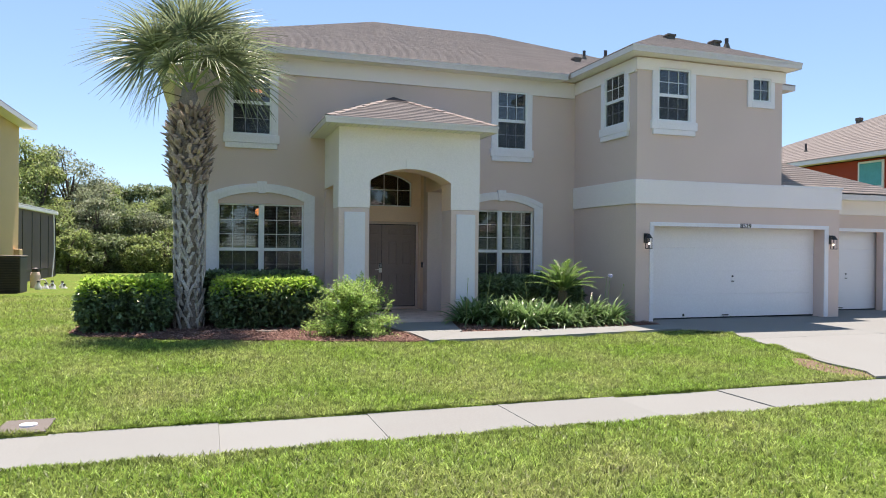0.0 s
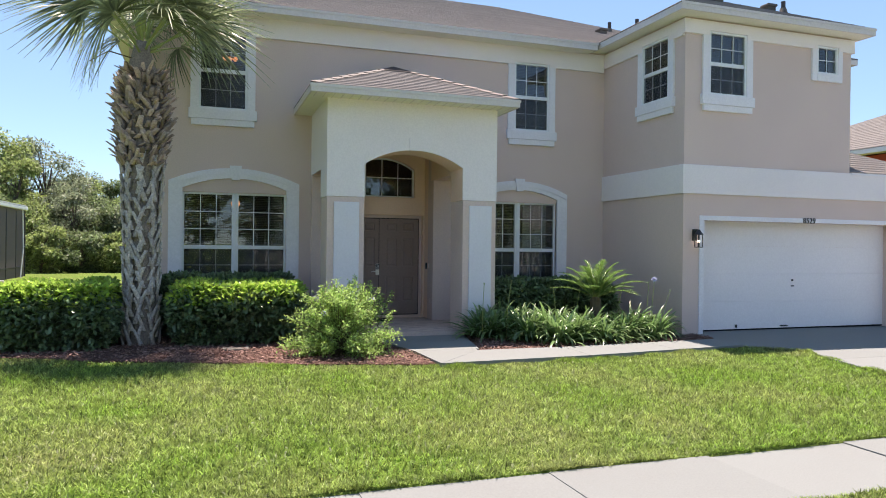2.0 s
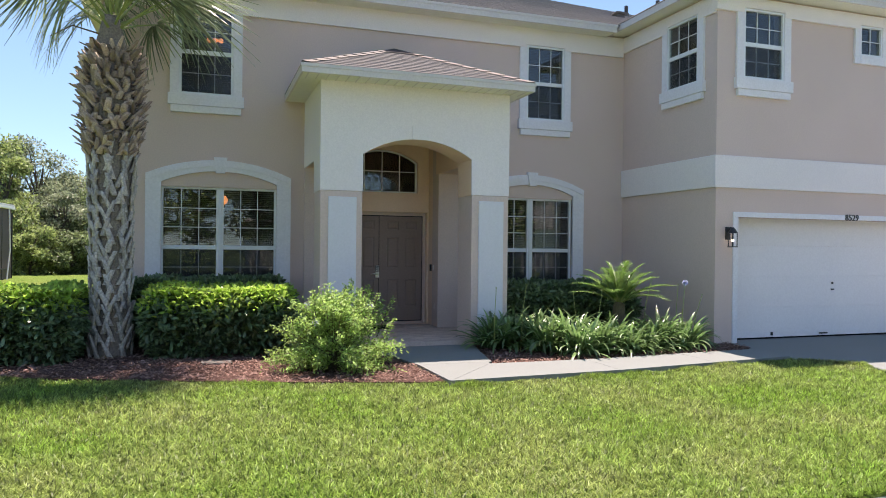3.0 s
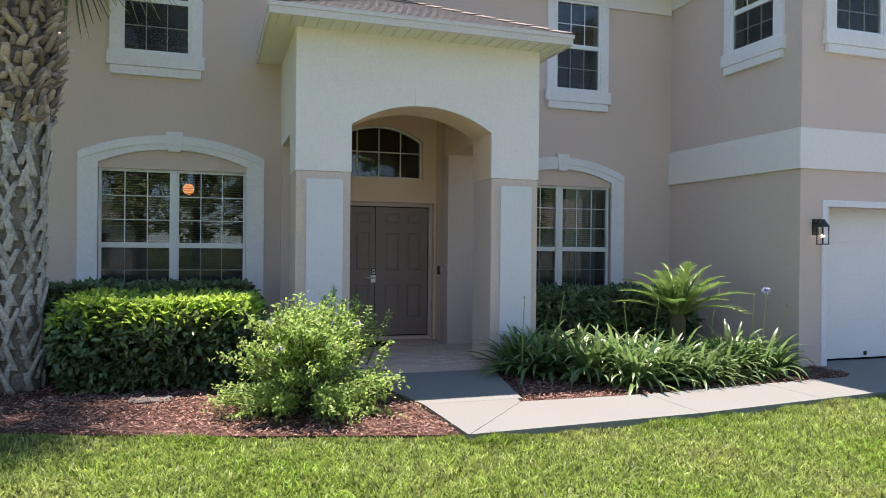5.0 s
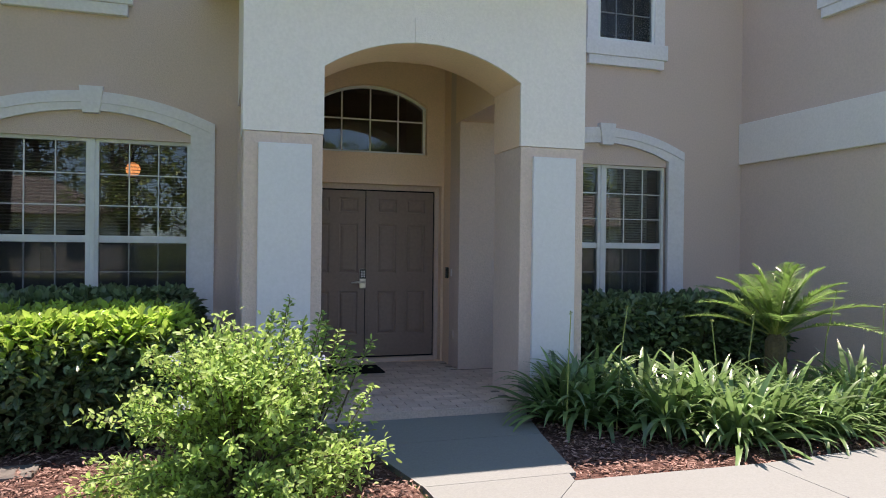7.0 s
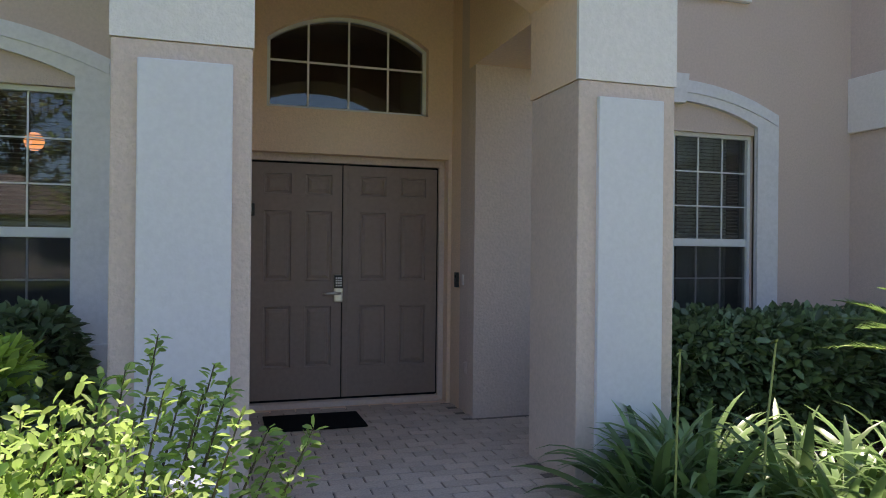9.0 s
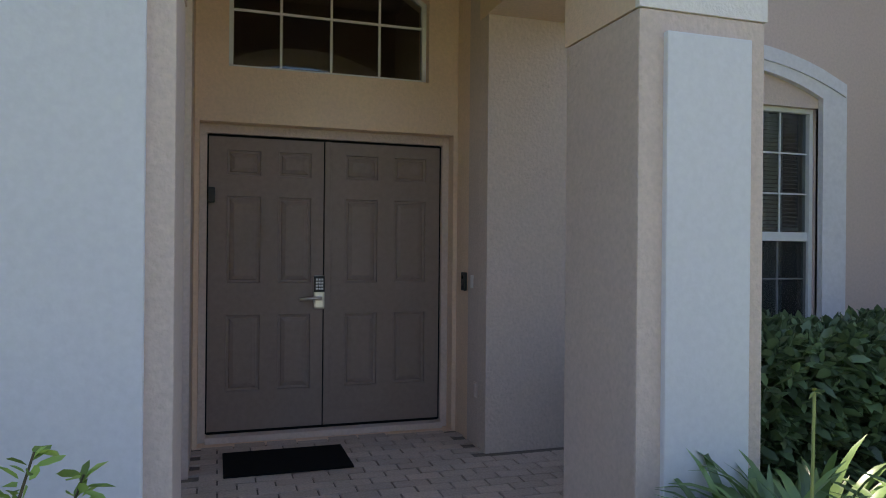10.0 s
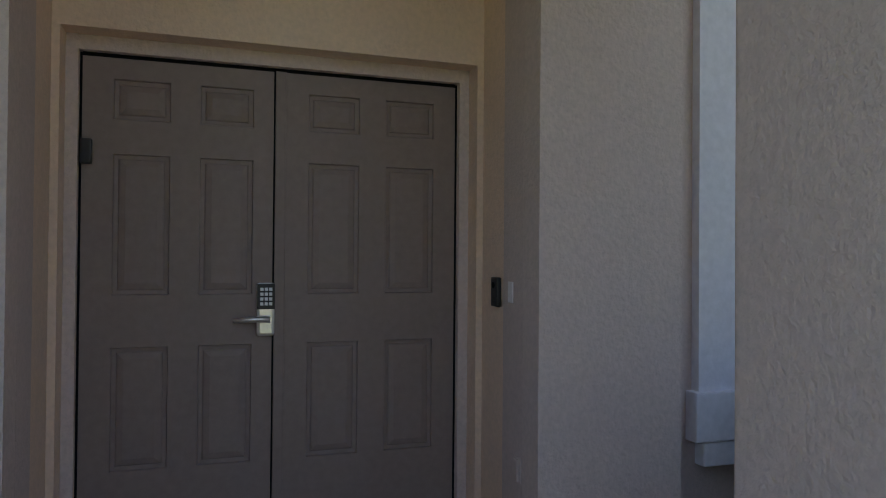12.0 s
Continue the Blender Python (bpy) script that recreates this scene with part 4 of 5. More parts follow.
garage_door("garage_door_1", 5.4, 10.5, -3.08, -0.07, 2.12, "wide white sectional garage door, closed")
garage_door("garage_door_2", 11.5, 13.7, -2.1, -0.07, 2.12, "single white sectional garage door, closed")
for x0, x1, y, z in ((5.49, 10.44, G, -0.1), (11.55, 13.6, -2.4, -0.1)):
    gt = thing("garage_trim", "white painted trim around the garage opening", "trim", (0, 0, 0), kind="structure")
    part("board", boxed(x0 - 0.1, x0 - 0.001, y - 0.025, y + 0.02, z, 2.05, bevel=0.005), TRIM, gt)
    part("board", boxed(x1 + 0.001, x1 + 0.12, y - 0.025, y + 0.02, z, 2.05, bevel=0.005), TRIM, gt)
    part("board", boxed(x0 - 0.1, x1 + 0.12, y - 0.025, y + 0.02, 2.052, 2.14, bevel=0.005), TRIM, gt)
txt = bpy.data.curves.new("house_number", "FONT")
txt.body, txt.size, txt.extrude, txt.align_x, txt.align_y = "8529", 0.155, 0.006, "CENTER", "CENTER"
txt.space_character = 1.05
txt.materials.append(DARK)
num = new("house_number", txt)
num.matrix_world = pose(8.02, G - 0.034, 2.09, 90, 0, 0)
tagged(num, "black house number 8529 above the garage door", "house number")

# porch floor: bed and brick pavers
porch = thing("porch_floor", "tan brick paver porch floor", "porch floor", (0, 0, 0), kind="structure")
part("bed", boxed(-1.47, 1.64, -2.605, -0.1, -0.2, -0.012), JOINT, porch)
part("edge", boxed(-0.83, 1.0, -2.635, -2.606, -0.2, -0.003), PAVER, porch)


# ---- plants ----
rng = np.random.default_rng(7)


def unit(v):
    return v / np.maximum(np.linalg.norm(v, axis=1, keepdims=True), 1e-9)


def leaf_quads(p, d, length, width, droop=0.15, fold=0.12, oval=False):
    """Leaves at points p along directions d: diamonds, or oval ones folded along the midrib."""
    n = len(p)
    d = unit(d)
    r = unit(np.cross(d, rng.normal(size=(n, 3)) * 0.5 + np.array([0, 0, 1.0])))
    u = np.cross(r, d)
    L = (np.ones(n) * length)[:, None]
    W = (np.ones(n) * width)[:, None]
    tip = p + d * L - np.array([0, 0, 1.0]) * L * droop
    if oval:
        a, b = p + d * L * 0.28, p + d * L * 0.70 - np.array([0, 0, 1.0]) * L * droop * 0.4
        lift = u * W * fold
        v = np.stack([p, a + r * W * 0.42 + lift, b + r * W * 0.46 + lift, tip, b - r * W * 0.46 + lift, a - r * W * 0.42 + lift], 1)
        k = np.arange(n)[:, None] * 6
        return v.reshape(-1, 3), np.concatenate([k + np.array([[0, 1, 2, 3]]), k + np.array([[0, 3, 4, 5]])])
    mid = p + d * L * 0.45
    v = np.stack([p, mid + r * W / 2 + u * W * fold, tip, mid - r * W / 2 + u * W * fold], 1)
    return v.reshape(-1, 3), np.arange(4 * n).reshape(n, 4)


def blades(p, d, length, width, bend=0.5, seg=3):
    """Strap-shaped blades that arch over: seg quads each."""
    n = len(p)
    d = unit(d)
    L = np.ones(n) * length
    W = np.ones(n) * width
    side = unit(np.cross(d, np.array([0, 0, 1.0]) + rng.normal(size=(n, 3)) * 0.15))
    out = unit(d * np.array([1, 1, 0.0]) + 1e-6)
    rows = []
    for k in range(seg + 1):
        t = k / seg
        c = p + d * (L * t)[:, None] + (out * 0.35 - np.array([0, 0, 1.0])) * (L * bend * t * t)[:, None]
        w = (W * (1 - 0.85 * t ** 2.2) / 2)[:, None]
        rows += [c - side * w, c + side * w]
    v = np.stack(rows, 1)
    m = 2 * (seg + 1)
    f = [np.stack([np.arange(n) * m + 2 * k + a for a in (0, 1, 3, 2)], 1) for k in range(seg)]
    return v.reshape(-1, 3), np.concatenate(f)


def joined(pairs):
    vs, fs, off = [], [], 0
    for v, f in pairs:
        vs.append(v)
        fs.append(f + off)
        off += len(v)
    return np.concatenate(vs), np.concatenate(fs)


def hedge(name, x0, x1, y0, y1, z1, label, n, fresh=0.35, leaf_len=0.105):
    """A clipped hedge: stems and a dense shell of leaves, with fresh growth on top, coloured as sunlit."""
    z0 = -0.1
    c = np.array([(x0 + x1) / 2, (y0 + y1) / 2, z0])
    hd = thing(name, label, "hedge", tuple(c))
    h = np.array([(x1 - x0) / 2, (y1 - y0) / 2, z1 - z0])
    # points on a rounded box, pushed in at random
    areas = np.array([4 * h[0] * h[1], 2 * h[0] * h[2], 2 * h[0] * h[2], 2 * h[1] * h[2], 2 * h[1] * h[2]])
    face = rng.choice(5, n, p=areas / areas.sum())
    q = rng.uniform(-1, 1, (n, 3))
    q[:, 2] = rng.uniform(0.02, 1, n)
    nor = np.zeros((n, 3))
    for k, (ax, val) in enumerate(((2, 1), (1, -1), (1, 1), (0, -1), (0, 1))):
        q[face == k, ax] = val
        nor[face == k, ax] = val
    q[:, 0] *= 1 - 0.08 * np.abs(q[:, 1]) ** 6 - 0.14 * np.abs(q[:, 2]) ** 6
    q[:, 1] *= 1 - 0.08 * np.abs(q[:, 0]) ** 6 - 0.3 * np.abs(q[:, 2]) ** 6
    q[:, :2] *= 0.80 + 0.20 * np.clip(q[:, 2:3] * 2.0, 0, 1) ** 0.6
    p = q * h
    wob = np.array([noise.noise(Vector((a * 2.3 + c[0], b * 2.3, e * 2.3))) for a, b, e in p])
    p += nor * (wob * 0.07 - rng.exponential(0.05, n).clip(0, 0.3))[:, None]
    d = nor * 0.7 + rng.normal(size=(n, 3)) * 0.75 + np.array([0, 0, 0.25])
    # sunlit look painted in: lighter leaves on top and down the upper sides
    top = ((face == 0) | (q[:, 2] > 0.50 + 0.44 * np.sqrt(rng.random(n)))) & (rng.random(n) < fresh * 2)
    dark = ~top
    raw("leaves", *leaf_quads(p[dark], d[dark], leaf_len * rng.uniform(0.6, 1.2, dark.sum()), leaf_len * 0.42, oval=True), HEDGE, hd, "dark glossy leaves", kind="stuff")
    if top.any():
        pt, dt = p[top] + np.array([0, 0, 0.02]), rng.normal(size=(top.sum(), 3)) * np.array([1, 1, 0.5]) + np.array([0, -0.3, 0.75])
        raw("new_growth", *leaf_quads(pt, dt, leaf_len * rng.uniform(0.8, 1.35, top.sum()), leaf_len * 0.42, oval=True), FRESH_SUNLIT, hd, "bright fresh leaves on top", kind="stuff")
    # inner foliage and stems
    m = n // 4
    ip = rng.uniform(-1, 1, (m, 3)) * h * 0.8
    ip[:, 2] = rng.uniform(0.1, 0.9, m) * h[2]
    raw("inner_leaves", *leaf_quads(ip, rng.normal(size=(m, 3)), leaf_len * 1.6, leaf_len), HEDGE, hd, "inner leaves in the hedge's shade", kind="stuff")
    bm = bmesh.new()
    for i in range(int((x1 - x0) * 5)):
        bx, by = rng.uniform(-h[0], h[0]) * 0.8, rng.uniform(-h[1], h[1]) * 0.7
        tube(bm, [(bx, by, -0.06), (bx + rng.normal() * 0.1, by + rng.normal() * 0.1, h[2] * 0.8)], [0.014, 0.006], 5)
    part("stem", bm, TWIG, hd, "woody stems", kind="stuff")
    return hd


# new growth, its colour raised further to carry the sun on the hedge top
FRESH_SUNLIT = material("sunlit_fresh_hedge_leaf", (0.37, 0.54, 0.10), 0.35, vary=0.12, scale=3, fine=12, bump=0.0, tint=(0.47, 0.64, 0.14), island=0.4, translucent=0.55)
hedge("hedge", -6.28, -4.68, -3.05, -1.45, 0.82, "clipped dark green hedge with fresh tips coloured as sunlit", 9500, fresh=0.5, leaf_len=0.115)
hedge("hedge", -3.98, -1.80, -2.95, -1.65, 0.82, "clipped dark green hedge under the window", 9500, fresh=0.45, leaf_len=0.115)
hedge("hedge", -4.75, -1.75, -1.6, -0.75, 0.90, "taller shaded hedge against the house wall", 7500, fresh=0.0, leaf_len=0.125)
hedge("hedge", 1.85, 4.55, -2.1, -0.95, 0.81, "shaded dark green hedge below the curtained window", 9500, fresh=0.0, leaf_len=0.125)


def loose_shrub(x, y, label):
    """A loose rounded shrub of arching stems with small leaves and pale flowers."""
    sh = thing("flowering_shrub", label, "shrub", (x, y, -0.1))
    stems, lp, ld, tips = bmesh.new(), [], [], []
    for i in range(190):
        a, e = rng.uniform(0, 2 * math.pi), math.acos(rng.uniform(0.0, 0.98)) if i < 150 else rng.uniform(0, 0.5)
        L = rng.uniform(0.70, 1.12) * (0.98 + 0.08 * math.cos(e))
        d = np.array([math.cos(a) * math.sin(e), math.sin(a) * math.sin(e), math.cos(e)])
        r = L * np.array([0.85, 0.80, 0.90])
        end = d * r
        base = np.array([rng.normal() * 0.08, rng.normal() * 0.08, -0.03])
        ctl = np.array([end[0] * 0.45, end[1] * 0.45, end[2] * 0.75 + 0.12])
        pts = [(1 - t) ** 2 * base + 2 * t * (1 - t) * ctl + t * t * end for t in np.linspace(0, 1, 6)]
        tube(stems, [tuple(p) for p in pts], [0.008, 0.007, 0.006, 0.005, 0.004, 0.002], 4, cap=False)
        for t in rng.uniform(0.25, 1.0, 95) ** 0.7:
            p = (1 - t) ** 2 * base + 2 * t * (1 - t) * ctl + t * t * end
            lp.append(p + rng.normal(size=3) * 0.035)
            ld.append(d * 0.5 + rng.normal(size=3) * 0.7 + np.array([0, 0, 0.2]))
        tips.append(end)
    shoots = ((0.55, 0.5, 1.06), (0.72, 0.42, 0.86), (0.05, 0.25, 1.0), (0.35, 0.1, 0.98), (-0.3, -0.1, 1.02), (0.83, 0.1, 0.62), (0.78, 0.60, 0.77), (0.45, 0.62, 0.98), (0.60, 0.67, 0.965), (0.22, 0.45, 1.04), (0.41, 0.30, 1.02), (0.63, 0.25, 0.95), (0.85, 0.3, 0.88), (0.52, 0.33, 1.0), (0.30, 0.34, 1.08), (0.36, 0.72, 1.14), (0.58, 0.4, 0.95))
    for k, (tx, ty, tz) in enumerate(shoots):
        pts = [(tx * 0.72, ty * 0.8, tz * 0.42), (tx * 0.86, ty * 0.9, tz * 0.72), (tx, ty, tz)]
        tube(stems, pts, [0.007, 0.005, 0.002], 4, cap=False)
        for t in np.linspace(0.05, 1, 110):
            p = np.array(pts[0]) * (1 - t) + np.array(pts[2]) * t
            off = rng.normal(size=3) * np.array([1, 1, 0.3])
            lp.append(p + off * 0.045 * (1.05 - t))
            ld.append(off * 0.8 + rng.normal(size=3) * 0.3 + np.array([0, 0, 0.45]))
    part("stem", stems, TWIG, sh, "thin brown stems", kind="stuff")
    n = len(lp)
    raw("leaves", *leaf_quads(np.array(lp), np.array(ld), 0.052 * rng.uniform(0.5, 1.25, n), 0.021 * rng.uniform(0.8, 1.2, n), oval=True), SHRUB, sh, "light green leaves", kind="stuff")
    sel = [tips[i] for i in (3, 17, 31, 44, 58, 73, 91, 120, 133) if tips[i][2] > 0.3]
    for t in sel:
        k = 29
        q = np.tile(np.array(t), (k, 1)) + rng.normal(size=(k, 3)) * 0.022
        raw("flower_head", *leaf_quads(q, rng.normal(size=(k, 3)) + np.array([0, 0, 0.6]), 0.022, 0.02), PETAL, sh, "pale blue flower cluster", kind="stuff")
    return sh


loose_shrub(-1.53, -4.15, "loose light green shrub with pale blue flowers")


STRAPS = []
for i in range(12):
    tilt, turn, cx, cz = 0.04 + 0.085 * i, (1.5, 0.9, 2.0, 1.25)[i % 4], 0.0, 0.0
    v, f = [], []
    for k in range(10):
        t = k / 9
        cx, cz = cx + math.sin(tilt + turn * t * t) / 9 * (k > 0), cz + math.cos(tilt + turn * t * t) / 9 * (k > 0)
        w = 0.036 * (0.55 + 0.45 * math.sin(math.pi * min(1, t * 1.1 + 0.12))) * (1 if t < 0.8 else math.sqrt(max(0.0, (1 - t) / 0.2)) * 0.9 + 0.08)
        v += [(cx, -w, cz + 0.25 * w), (cx, 0, cz), (cx, w, cz + 0.25 * w)]
    for k in range(9):
        f += [(3 * k, 3 * k + 1, 3 * k + 4, 3 * k + 3), (3 * k + 1, 3 * k + 2, 3 * k + 5, 3 * k + 4)]
    me = bpy.data.meshes.new("leaf")
    me.from_pydata([tuple(q) for q in v], [], [tuple(int(k) for k in q) for q in f])
    me.materials.append(STRAP)
    for q in me.polygons:
        q.use_smooth = True
    STRAPS.append(me)


def lily_clump(x, y, size):
    """A clump of strap leaves arching out from the base."""
    lc = thing("lily_clump", "arching strap-leaved lily clump in the mulch", "lily", (x, y, -0.09), "lily clumps")
    for i in range(140):
        ob = new("leaf", STRAPS[int(rng.integers(12))])
        ob.parent = lc
        a, r = rng.uniform(0, 360), 0.13 * math.sqrt(rng.random())
        k = size * 0.98 * rng.uniform(0.6, 1.12)
        ob.matrix_basis = pose(r * math.cos(radians(a)), r * math.sin(radians(a)), -0.02, rng.normal() * 9, rng.normal() * 7, a) @ Matrix.Diagonal((k, k * 1.12, k, 1))
    return lc


for x, y, s in ((1.22, -2.90, 0.70), (1.42, -3.05, 0.72), (1.60, -2.75, 0.72), (1.80, -3.25, 0.74), (1.85, -3.55, 0.66), (2.20, -3.55, 0.74), (2.18, -3.92, 0.68), (2.45, -3.35, 0.74),
                (2.52, -3.88, 0.68), (2.85, -3.65, 0.70), (3.02, -3.95, 0.60), (3.25, -3.45, 0.66), (3.45, -3.85, 0.58), (3.80, -3.60, 0.72), (4.00, -3.35, 0.70), (4.10, -3.78, 0.66), (4.40, -3.50, 0.60)):
    lily_clump(x, y, s)


def lily_flower(x, y, h, lean, head):
    fl = thing("lily_flower", "tall lily stalk with a pale bud" if head < 1 else "tall lily stalk with a white flower head", "flower", (x, y, -0.1), "lily stalks")
    part("stalk", tube(bmesh.new(), [(0, 0, -0.03), (lean * 0.3, 0, h * 0.6), (lean, 0.02, h)], [0.007, 0.006, 0.005], 6), FROND_STEM, fl)
    k = 60 if head else 9
    c = np.tile(np.array([lean, 0.02, h]), (k, 1))
    raw("flower_head", *leaf_quads(c, rng.normal(size=(k, 3)) + np.array([0, 0, 0.6]), 0.065 if head else 0.03, 0.016 if head else 0.01), PETAL if head else FROND_STEM, fl)


for x, y, h, lean, head in ((1.05, -3.3, 0.98, 0.04, 0), (1.45, -3.4, 1.02, 0.1, 0), (2.35, -3.5, 0.9, -0.05, 0), (4.1, -3.75, 1.05, 0.08, 1), (4.25, -3.4, 1.0, 0.06, 0), (3.75, -3.2, 1.12, 0.2, 0), (2.9, -3.2, 0.92, 0.1, 0), (4.35, -3.7, 0.85, 0.2, 0)):
    lily_flower(x, y, h, lean, head)


def cycad(x, y):
    """A sago cycad: short trunk and a rosette of feather fronds."""
    cy = thing("sago_palm", "bright green sago palm with feathery fronds", "sago palm", (x, y, -0.1))
    bm = tube(bmesh.new(), [(0, 0, -0.05), (0, 0, 0.25), (0, 0, 0.64), (0, 0, 0.70)], [0.09, 0.10, 0.10, 0.06], 12)
    part("trunk", bm, TWIG, cy, "short shaggy brown trunk")
    k = 24
    for i in range(k):
        a = i * 2.39996
        el = radians(86 - 60 * i / k)
        L = rng.uniform(0.98, 1.15)
        d = np.array([math.cos(a) * math.cos(el), math.sin(a) * math.cos(el), math.sin(el)])
        out = np.array([math.cos(a), math.sin(a), 0])
        t = np.linspace(0, 1, 14)
        spine = np.array([0, 0, 0.66]) + np.outer(t, d) * L - np.outer(t ** 2.2, [0, 0, 0.36]) * L + np.outer(t ** 2, out) * 0.08
        pairs = []
        tt = np.linspace(0.12, 0.99, 60)
        pos = np.stack([np.interp(tt, t, spine[:, j]) for j in range(3)], 1)
        tang = unit(np.stack([np.gradient(pos[:, j]) for j in range(3)], 1))
        side = unit(np.cross(tang, [0, 0, 1.0]))
        for s in (-1, 1):
            dd = tang * 0.5 + side * s * 0.95 + np.array([0, 0, 0.22]) + rng.normal(size=(60, 3)) * 0.06
            pairs.append(blades(pos, dd, 0.185 * np.sin(np.pi * np.clip(tt * 0.86 + 0.1, 0, 1)) + 0.02, 0.011, 0.12, 2))
        fr = raw("frond", *joined(pairs), CYCAD, cy)
        part("spine", tube(bmesh.new(), [tuple(q) for q in spine[::2]], [0.008, 0.007, 0.006, 0.006, 0.005, 0.004, 0.003], 5, cap=False), FROND_STEM, fr)
    return cy


cycad(3.46, -2.95)


def fan_frond(L, droop, k=46, size=0.85):
    """One fan-palm frond along +x: a stalk and a pleated fan of narrow segments with hanging tips."""
    ang = np.linspace(-1.9, 1.9, k) + rng.normal(size=k) * 0.03
    p = np.tile(np.array([L, 0, 0.0]), (k, 1)) + np.stack([np.cos(ang) * 0.06, np.sin(ang) * 0.05, np.zeros(k)], 1)
    d = np.stack([np.cos(ang), np.sin(ang) * 0.95, 0.30 - 0.35 * np.abs(ang) / 1.9 + rng.normal(size=k) * 0.10], 1)
    ln = size * (0.72 + 0.28 * np.cos(ang * 0.75)) * rng.uniform(0.85, 1.1, k)
    return blades(p, d, ln, 0.032, droop, 5)


def palm(x, y):
    pt = thing("palm_tree", "tall fan palm with a boot-covered trunk", "palm tree", (x, y, -0.12))
    prof = ((0.0, 0.25), (0.12, 0.22), (0.5, 0.205), (1.4, 0.215), (2.2, 0.24), (2.9, 0.275), (3.3, 0.31), (3.8, 0.32), (4.2, 0.26), (4.55, 0.16), (4.8, 0.10))
    zs = [a for a, _ in prof]
    rs = [b for _, b in prof]
    bm = tube(bmesh.new(), [(-0.03 * z / 2.5 * min(z, 2.5) / 2.5, 0, z) for z in zs], rs, 20)
    part("trunk", bm, TRUNK_GAP_SHADE, pt, "fibrous brown trunk", smooth=True)

    def boot(z, a, length, width, out, up, thick, lean=0.12):
        r = np.interp(z, zs, rs)
        c, s = math.cos(a), math.sin(a)
        o = np.array([-0.03 + r * c * 0.96, r * s * 0.96, z])
        outv, sidev, upv = np.array([c, s, 0]), np.array([-s, c, 0]), np.array([0, 0, 1.0])
        tipd = outv * out + upv * up + sidev * lean
        base_w, tip_w = width, width * rng.uniform(0.45, 0.7)
        v = []
        for f, w, th in ((0.0, base_w, thick), (0.55, (base_w + tip_w) / 2, thick * 0.9), (1.0, tip_w, thick * 0.5)):
            q = o + tipd * length * f + outv * 0.02
            v += [q - sidev * w / 2, q + sidev * w / 2, q + sidev * w * 0.4 + outv * th, q - sidev * w * 0.4 + outv * th]
        f = []
        for k in (0, 4):
            f += [[k + a0, k + (a0 + 1) % 4, k + 4 + (a0 + 1) % 4, k + 4 + a0] for a0 in range(4)]
        f.append([8, 9, 10, 11])
        return np.array(v), np.array(f)

    # old boots pressed to the trunk, crossing in a lattice
    flat, proud = [], []
    for row in range(26):
        z = 0.03 + row * 0.112
        for j in range(9):
            a = (j + 0.5 * (row % 2)) * 2 * math.pi / 9 + rng.normal() * 0.08
            sgn = 1 if row % 2 else -1
            v, f = boot(z, a, 0.25 * rng.uniform(0.75, 1.3), 0.088 * rng.uniform(0.75, 1.2), 0.10 + 0.08 * rng.random(), 1.0, 0.034, sgn * 0.36 + rng.normal() * 0.08)
            flat.append((v + 0, f))
    for row in range(26):
        z = 2.83 + row * 0.058
        m = 18 if z < 4.0 else 13
        for j in range(m):
            a = (j + 0.5 * (row % 2)) * 2 * math.pi / m + rng.normal() * 0.12
            proud.append(boot(z, a, 0.19 * rng.uniform(0.5, 1.35), 0.095 * rng.uniform(0.6, 1.3), 0.66 * rng.uniform(0.5, 1.35), 0.65 * rng.uniform(0.5, 1.3), 0.045, rng.normal() * 0.4))
    for v, f in flat:
        raw("old_boot", v, f, BARK, pt)
    for v, f in proud:
        raw("boot", v, f, BOOT, pt)
    variants = []
    for i, (L, dr, sz) in enumerate(((0.92, 0.75, 0.86), (1.0, 0.85, 0.86), (0.92, 1.0, 0.86), (0.86, 0.40, 0.90))):
        variants.append((fan_frond(L, dr, size=sz), L))
    k = 29
    for i in range(k):
        a = i * 2.39996 + rng.normal() * 0.15
        el = 84 - 70 * (i / k) ** 1.05 + rng.normal() * 6
        (v, f), L = variants[3 if i < 8 else (i % 3)]
        m = pose(-0.03 + 0.06 * math.cos(a), 0.06 * math.sin(a), 4.98 - 0.42 * i / k, 0, -el, math.degrees(a)) @ pose(0, 0, 0, rng.normal() * 25, 0, 0)
        r = np.array(m)[:3, :3]
        w = v @ r.T
        w[:, 2] -= 0.16 * (np.linalg.norm(w[:, :2], axis=1) ** 2) * 0.35
        fr = raw("frond", w, f, FROND, pt)
        fr.location = m.translation
        tipw = r @ np.array([L + 0.05, 0, 0])
        tipw[2] -= 0.16 * (tipw[0] ** 2 + tipw[1] ** 2) * 0.35
        part("stalk", tube(bmesh.new(), [(0, 0, 0), tuple(tipw * 0.5 + np.array([0, 0, 0.02])), tuple(tipw)], [0.022, 0.014, 0.009], 5, cap=False), FROND_STEM, fr)
    # hanging seed stalk
    part("seed_stalk", tube(bmesh.new(), [(-0.1, -0.05, 4.5), (-0.5, -0.25, 4.55), (-0.75, -0.35, 4.35)], [0.012, 0.01, 0.006], 6, cap=False), TWIG, pt)
    return pt


palm(-4.34, -2.3)


